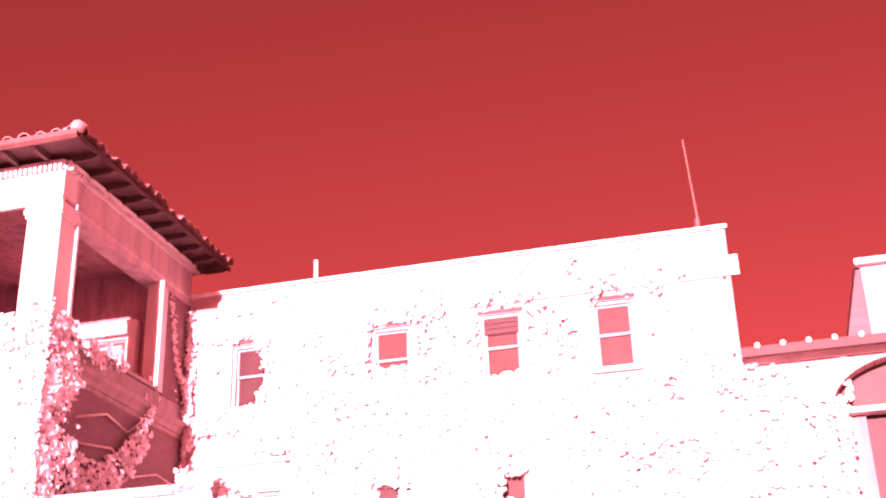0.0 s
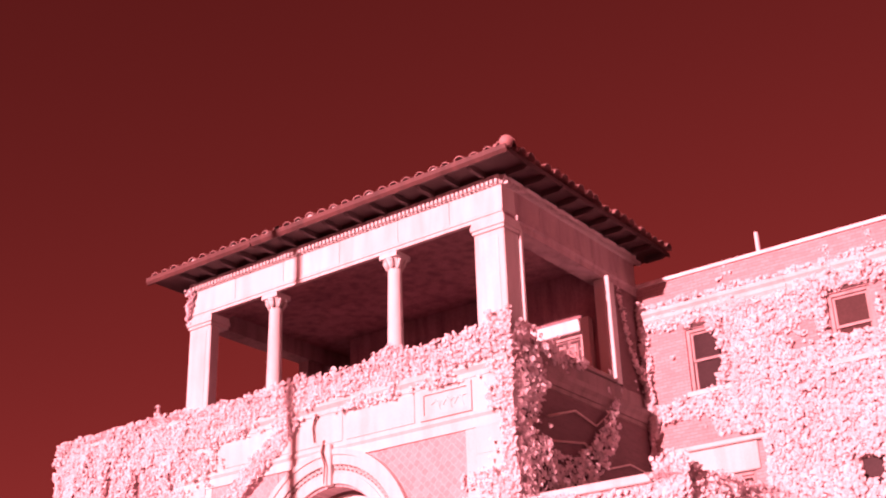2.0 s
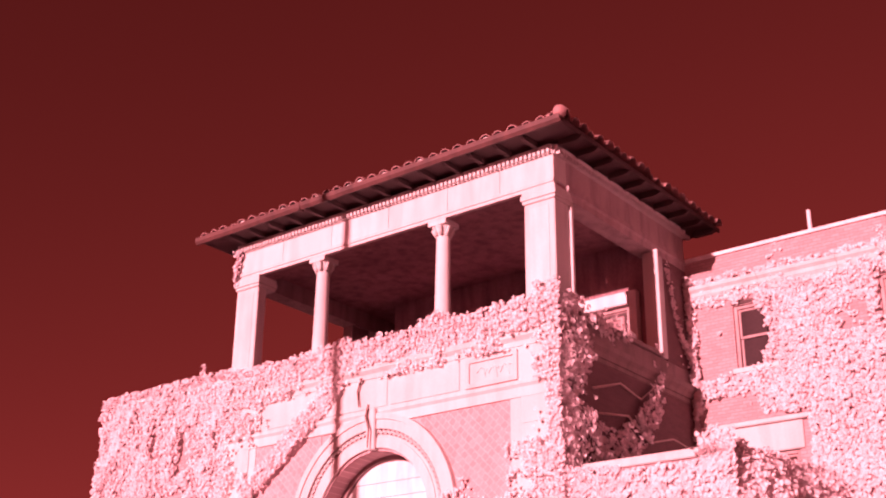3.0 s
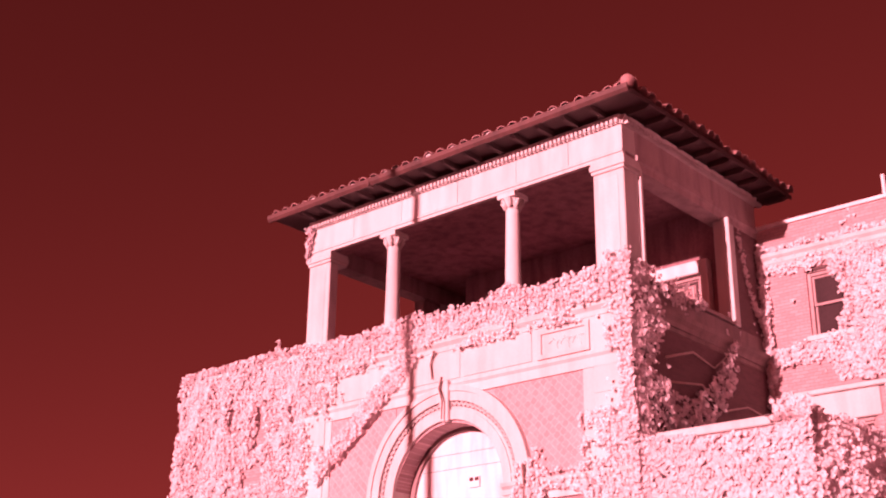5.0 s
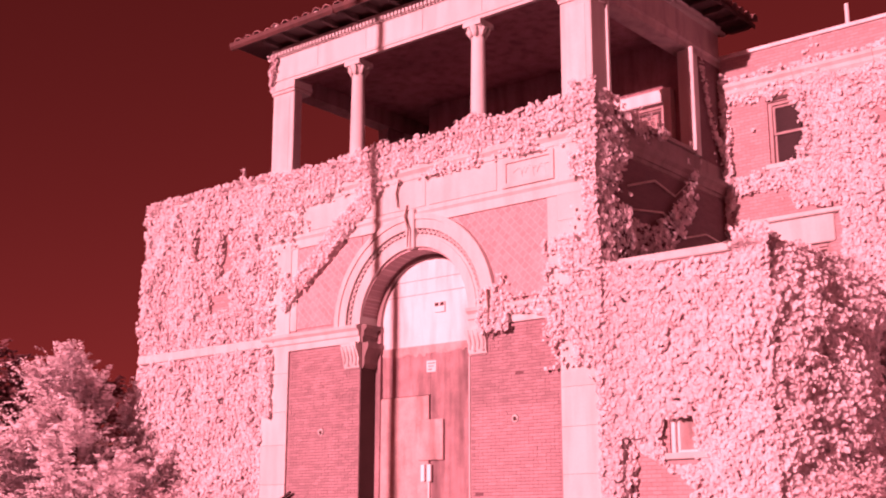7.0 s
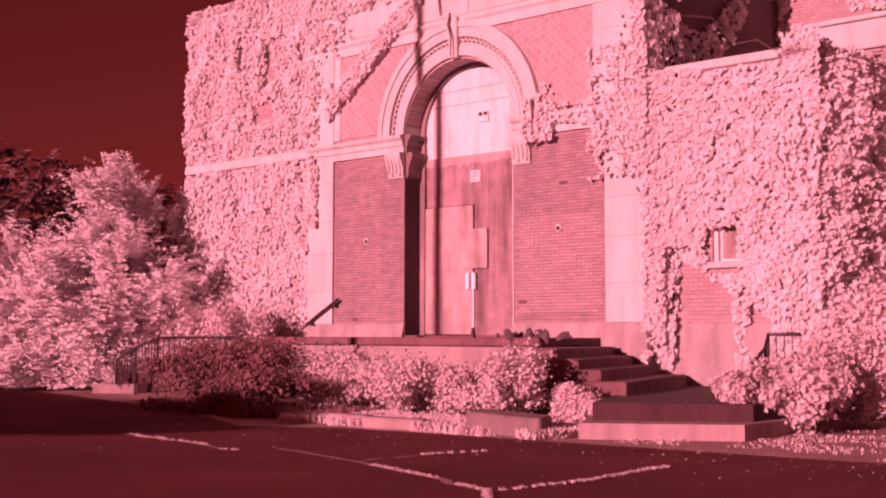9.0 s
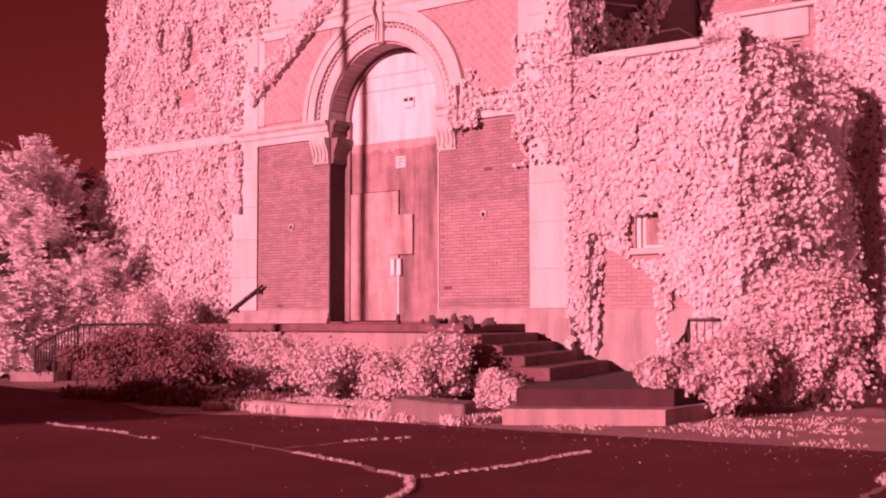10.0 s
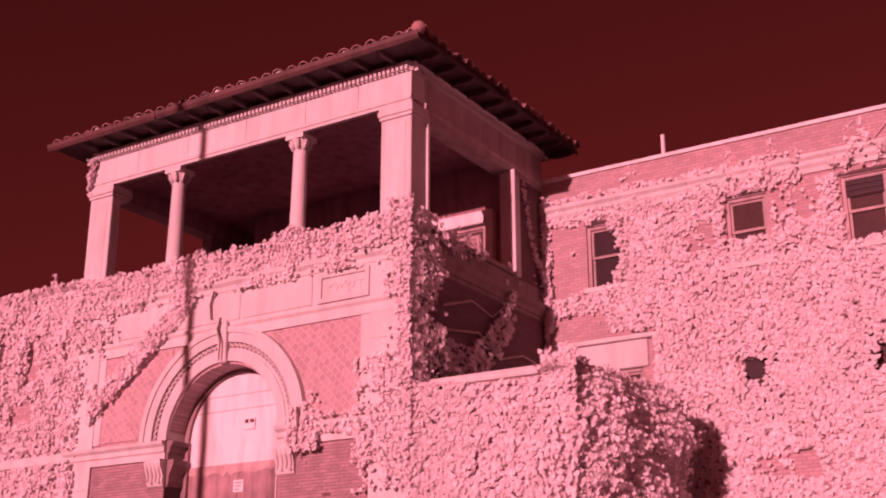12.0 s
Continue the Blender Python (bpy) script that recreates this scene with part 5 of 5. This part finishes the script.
# ---- shrubs and trees ----
def shrub(name, label, x, y, z, rx, ry, rz, count, size=(0.07, 0.15), material=None, category="bush", blobs=14):
    """A bush: short stems and a crown of leaves in uneven clumps."""
    sh = thing(name, label, category)
    blobs = int(blobs * (1.7 if rz < 4 else 1))
    cs = np.stack([np.clip(rng.normal(0, 0.42, blobs), -0.8, 0.8) * rx, np.clip(rng.normal(0, 0.42, blobs), -0.8, 0.8) * ry, (0.25 * rz + rng.random(blobs) * 0.6 * rz) if rz < 4 else (0.04 + 0.9 * rng.random(blobs)) * rz], axis=1)
    for c in cs[:8]:
        bm_ = bmesh.new()
        tube(bm_, [(x + c[0] * 0.15, y + c[1] * 0.15, z), (x + c[0] * 0.6, y + c[1] * 0.6, z + c[2] * 0.6), (x + c[0], y + c[1], z + c[2])], 0.03, 0.012, 5)
        part("stem", bm_, BARK, sh)
    i = rng.integers(0, blobs, count)
    d = unit(rng.normal(0, 1, (count, 3)))
    r = (0.16 + 0.2 * (np.arange(blobs) % 4) / 3)[i][:, None] * (0.25 + 0.75 * rng.random((count, 1)) + 0.8 * rng.random((count, 1)) ** 6)
    p = cs[i] + d * r * np.array((rx, ry, min(rz * 0.9, 1.1 * max(rx, ry))))
    p[:, 2] = np.maximum(p[:, 2], 0.03)
    pos = p + np.array((x, y, z))
    nor = unit(d + np.array((0, -0.35, 0.5)) + rng.normal(0, 0.6, (count, 3)))
    dn = d * np.array((1, 1, 0.2)) + np.array((0, 0, -0.6)) + rng.normal(0, 0.4, (count, 3))
    dn = unit(dn - np.sum(dn * nor, axis=1)[:, None] * nor)
    o_ = new("foliage", leaf_mesh("foliage", pos, nor, dn, size[0] + (size[1] - size[0]) * rng.random(count), material or LEAF_BUSH))
    o_.parent = sh
    o_["kind"] = "stuff"
    return sh


shrub("bush", "round pale leafy bush in front of the landing", -11.95, 15.05, 0, 0.78, 0.8, 1.22, 17500, (0.036, 0.072), blobs=22)
shrub("bush", "low pale bush at the foot of the steps", -10.75, 15.25, 0, 0.5, 0.45, 0.62, 6500, (0.036, 0.07))
shrub("bush", "pale leafy bush against the retaining wall", -14.7, 15.8, 0, 1.3, 0.9, 0.95, 12350, (0.036, 0.072))
shrub("bush", "sprawling pale bush beside the dull shrubs", -16.7, 15.9, 0, 1.3, 0.9, 1.1, 11400, (0.036, 0.072))
# Next three shrubs stand in shade, which their leaf colour carries.
shrub("bush", "sprawling shrub in the planting bed, leaves darkened for shade", -19.3, 15.3, 0, 2.2, 1.3, 1.25, 17100, (0.036, 0.072), LEAF_DULL)
shrub("bush", "low shrub at the drive edge, leaves darkened for shade", -17.4, 14.1, 0, 1.7, 0.9, 0.75, 9500, (0.036, 0.072), LEAF_DULL)
shrub("bush", "shrub growing over the far steps, leaves darkened for shade", -21.4, 16.2, 0, 1.3, 0.9, 1.15, 11400, (0.036, 0.072), LEAF_DULL)
shrub("bush", "small pale bush over the steps railing", -8.25, 15.9, 0, 0.5, 0.5, 1.0, 9000, (0.036, 0.08))
shrub("bush", "large pale bush at the end of the low block", -7.2, 18.7, 0, 1.35, 1.1, 2.2, 28000, (0.040, 0.09), blobs=24)
ivy_mound("ivy_mound", "rounded mass of pale ivy over the low block end", -9.45, 23.0, 0.95, 2.6, 6.75, 30000)
shrub("bush", "pale leafy bush behind the steps railing", -7.6, 16.7, 0, 0.95, 0.8, 1.15, 17000, (0.036, 0.08), blobs=18)
shrub("bush", "low pale bush over the railing end", -8.0, 18.5, 0, 0.65, 0.6, 1.35, 11500, (0.032, 0.065))
shrub("bush", "pale shrub overhanging the wing wall foot", -5.6, 21.0, 0, 1.3, 1.3, 0.9, 10350, (0.040, 0.086))
shrub("bush", "pale leafy shrub below the tall block", -23.2, 18.6, 0, 1.6, 1.0, 2.0, 17100, (0.040, 0.086))
shrub("bush", "tall pale shrub beside the tall block", -26.6, 19.0, 0, 1.6, 1.2, 3.2, 20900, (0.043, 0.094), blobs=24)


def low_weeds(name, label, x0, x1, y0, y1, count, h=0.14, material=None):
    p = np.stack([x0 + (x1 - x0) * rng.random(count), y0 + (y1 - y0) * rng.random(count), np.zeros(count)], axis=1)
    p = p[wobble(p, 1.2, 8.0) > -0.12]
    sz = h * (0.5 + rng.random(len(p)))
    p[:, 2] = 0.4 * sz
    nor = unit(rng.normal(0, 0.7, (len(p), 3)) * (1, 1, 0.3) + (0, -0.8, 0.5))
    dn = unit(np.array((0, 0, 1.0)) + rng.normal(0, 0.45, (len(p), 3)))
    tagged(new(name, leaf_mesh(name, p, nor, dn, sz, material or LEAF_BUSH, False)), label, "weeds", kind="stuff")


low_weeds("weeds", "low pale weeds filling the planting bed edge", -15.5, -9.4, 13.05, 14.9, 22000, 0.105)
low_weeds("weeds", "short dry grass beside the drive", -9.5, 3, 13.4, 17.5, 9000, 0.032)
# Grass in the same shade, darkened by leaf colour.
low_weeds("weeds", "sparse grass before the dark shrubs, darkened for shade", -20.5, -14.6, 13.2, 15.0, 5000, 0.14, LEAF_DULL)
lit = np.stack([-16 + 16 * rng.random(1500), 13.3 - np.abs(rng.normal(0, 1, 1500)) ** 1.6 * 1.1, np.full(1500, 0.02)], axis=1)
tagged(new("leaf_litter", leaf_mesh("leaf_litter", lit, unit(rng.normal(0, 0.5, (1500, 3)) + (0, -0.3, 1)), unit(rng.normal(0, 1, (1500, 3)) * (1, 1, 0.1)), 0.006 + 0.018 * rng.random(1500) ** 3, LEAF_BUSH)), "tiny pale fallen leaves scattered over the asphalt", "leaves", kind="stuff")
low_weeds("lawn_grass", "bright mown grass beyond the drive", -60, -26, 19.5, 30, 9000, 0.12)


def tree(name, label, x, y, h, spread, count, material, seed, leaf=(0.16, 0.34), lean=0.0, fan=0.0):
    """A tapered trunk with forking limbs and a crown of leaf sprays with gaps."""
    r_ = np.random.default_rng(seed)
    tr = thing(name, label, "tree")
    b = bmesh.new()
    tube(b, [(x, y, 0), (x + lean * 0.3, y, h * 0.2), (x + lean * 0.6, y, h * 0.42), (x + lean, y, h * 0.7)], 0.16 + 0.012 * h, 0.06, 9)
    part("trunk", b, BARK, tr, smooth=True)
    tips = []
    for i in range(13):
        b = bmesh.new()
        a, z = i * 2.4 + r_.random(), h * (0.22 - 0.16 * fan + (0.045 + 0.01 * fan) * i)
        ln = spread * (1.0 - 0.045 * i) * (0.75 + 0.5 * r_.random())
        p0 = np.array((x + lean * 0.5, y, z))
        p1 = p0 + np.array((math.cos(a) * ln * 0.55, math.sin(a) * ln * 0.55, h * 0.11))
        p2 = p0 + np.array((math.cos(a) * ln, math.sin(a) * ln, h * (0.1 + 0.1 * r_.random())))
        tube(b, [p0, p1, p2], 0.06, 0.015, 6)
        for k in range(4):
            q = p1 + (p2 - p1) * (k / 3) + r_.normal(0, 0.22 * spread, 3) * (1, 1, 0.7)
            tips.append(q)
            tube(b, [p1 + (p2 - p1) * (k / 3), q], 0.02, 0.008, 5)
        part("limb", b, BARK, tr)
    tips += [np.array((x + lean, y, h * (0.75 + 0.06 * k))) + r_.normal(0, 0.12 * spread, 3) for k in range(5)]
    if fan:
        tips += [np.array((x + 0.4 * lean, y - 0.25 * spread, h * (0.08 + 0.6 * (k / 60) ** 1.2))) + r_.normal(0, 0.5 - 0.3 * k / 60, 3) * (spread, 0.6 * spread, 0.25) for k in range(60)]
    tips = np.array(tips)
    # drooping fronds with leaflets on both sides
    per = 24
    fronds = count // per
    i = r_.integers(0, len(tips), fronds)
    away = tips[i] - np.array((x + lean * 0.6, y, h * 0.45))
    d = unit(unit(away) * 0.8 + r_.normal(0, 0.75 - 0.4 * fan, (fronds, 3)) + np.array((0, 0, 0.35 + 0.35 * fan)))
    long_ = spread * (0.16 + 0.2 * r_.random(fronds)) * (1 + 1.1 * fan)
    s_ = np.tile(np.linspace(0.08, 1, per), fronds)
    k = np.repeat(np.arange(fronds), per)
    drop = np.zeros((len(k), 3))
    drop[:, 2] = (-0.55 + 0.15 * fan) * (s_ ** 2) * long_[k]
    side = unit(np.cross(d, np.array((0, 0, 1.0))) + 1e-6)[k] * np.where(np.arange(len(k)) % 2, 1, -1)[:, None]
    start = tips[i] + r_.normal(0, 0.05 * spread, (fronds, 3))
    pos = start[k] + d[k] * (s_ * long_[k])[:, None] + drop + side * 0.05 + r_.normal(0, 0.02, (len(k), 3))
    pos[:, 2] = np.maximum(pos[:, 2], 0.15)
    dn = unit(d[k] * 0.55 + side + np.array((0, 0, -0.35)) + r_.normal(0, 0.25, (len(k), 3)))
    nor = np.array((0, -0.45 - 0.4 * fan, 0.8 - 0.3 * fan)) + r_.normal(0, 0.35, (len(k), 3))
    nor = unit(nor - np.sum(dn * nor, axis=1)[:, None] * dn)
    count = len(k)
    o_ = new("crown", leaf_mesh("crown", pos, nor, dn, leaf[0] + (leaf[1] - leaf[0]) * r_.random(count), material, False))
    o_.parent = tr
    o_["kind"] = "stuff"
    return tr


def shade_caster(x, y, z0, z1, spread, count, seed):
    """Unseen shade caster: a clear trunk, flat dense crown between two heights."""
    r_ = np.random.default_rng(seed)
    tr = thing("tree", "unseen flat-crowned tree added behind the viewer to shade the drive", "tree")
    b = bmesh.new()
    tube(b, [(x, y, 0), (x + 0.05, y, z0 * 0.6), (x, y, z0 + 0.3)], 0.16, 0.1, 9)
    part("trunk", b, BARK, tr, smooth=True)
    for k in range(7):
        a = k * 0.9
        b = bmesh.new()
        tube(b, [(x, y, z0 + 0.1), (x + math.cos(a) * spread * 0.5, y + math.sin(a) * 0.6, z0 + 0.3), (x + math.cos(a) * spread * 0.9, y + math.sin(a), (z0 + z1) / 2)], 0.06, 0.015, 6)
        part("limb", b, BARK, tr)
    d = unit(r_.normal(0, 1, (count, 3))) * r_.random((count, 1)) ** 0.4
    p = np.array((x, y, (z0 + z1) / 2)) + d * np.array((spread, 1.5, (z1 - z0) / 2 + 0.1)) + r_.normal(0, 0.06, (count, 3))
    nor = unit(r_.normal(0, 0.6, (count, 3)) + (0, -0.8, 0.3))
    dn = unit(np.cross(nor, r_.normal(0, 1, (count, 3))))
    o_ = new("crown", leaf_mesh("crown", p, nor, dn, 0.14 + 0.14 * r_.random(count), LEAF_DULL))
    o_.parent, o_["kind"] = tr, "stuff"


# Added out of view; crown heights set so their shadow crosses the drive.
for k, (x, spread) in enumerate(((-17.3, 2.9), (-21.6, 3.0), (-26.2, 3.0), (-31.0, 3.2))):
    shade_caster(x, -8.5, 3.4, 4.2, spread, 6000, 70 + k)
tree("tree", "feathery pale young tree beside the ivy block", -27.9, 18.7, 5.5, 2.3, 58000, LEAF, 3, (0.06, 0.14), 0.0, 1.0)
tree("tree", "feathery pale low tree spreading over the grass", -28.9, 17.2, 3.3, 2.2, 52000, LEAF, 5, (0.06, 0.14), -0.5, 1.0)
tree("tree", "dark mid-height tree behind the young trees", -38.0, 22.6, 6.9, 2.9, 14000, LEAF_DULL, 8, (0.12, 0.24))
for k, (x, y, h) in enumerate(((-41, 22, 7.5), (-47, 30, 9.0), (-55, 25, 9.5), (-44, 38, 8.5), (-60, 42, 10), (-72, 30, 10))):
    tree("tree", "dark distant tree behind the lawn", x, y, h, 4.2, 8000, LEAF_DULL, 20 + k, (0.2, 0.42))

# ---- single bricks of the lower door walls ----
bm = bmesh.new()
cuboid(bm, -0.1025, 0.1025, -0.012, 0.02, -0.0285, 0.0285)
BRICK_ME = bpy.data.meshes.new("brick")
bm.to_mesh(BRICK_ME)
bm.free()
BRICK_ME.materials.append(BRICK_PIECE)
verts, faces, made = [], [], 0
tower_wall = [o for o in tower.children if o.name.startswith("wall")][0]
for a, b, single in ((X0 + 0.9, ARC - ARR - 0.02, False), (ARC + ARR + 0.02, X1 - 0.93, True)):
    row = 0
    z = 1.70
    box_part("mortar_bed", a, b, FR + 0.024, FR + 0.03, 1.67, 5.58, MORTAR, tower, "dark recessed mortar joints", 0)
    while z < 5.56:
        x = a + 0.1 + (0.0 if row % 2 else -0.105)
        while x < b + 0.08:
            x0, x1 = max(a, x - 0.1025), min(b, x + 0.1025)
            if x1 - x0 > 0.05:
                y = FR + 0.029 + rng.normal(0, 0.0022)
                if single and made < 300 and x1 - x0 > 0.19 and 1.9 < z:
                    o = new("brick", BRICK_ME)
                    o.parent, o.matrix_basis = tower_wall, Matrix.Translation((x, y, z))
                    made += 1
                else:
                    k = len(verts)
                    for yy in (y - 0.012, y + 0.02):
                        verts += [(x0, yy, z - 0.0285), (x1, yy, z - 0.0285), (x1, yy, z + 0.0285), (x0, yy, z + 0.0285)]
                    faces += [(k, k + 1, k + 2, k + 3), (k + 4, k + 7, k + 6, k + 5), (k, k + 4, k + 5, k + 1), (k + 1, k + 5, k + 6, k + 2), (k + 2, k + 6, k + 7, k + 3), (k + 3, k + 7, k + 4, k)]
            x += 0.21
        z += 0.0672
        row += 1
me = bpy.data.meshes.new("brickwork")
me.from_pydata(verts, [], faces)
me.materials.append(BRICK_PIECE)
o = new("brickwork", me)
o.parent = tower_wall
o["kind"] = "stuff"
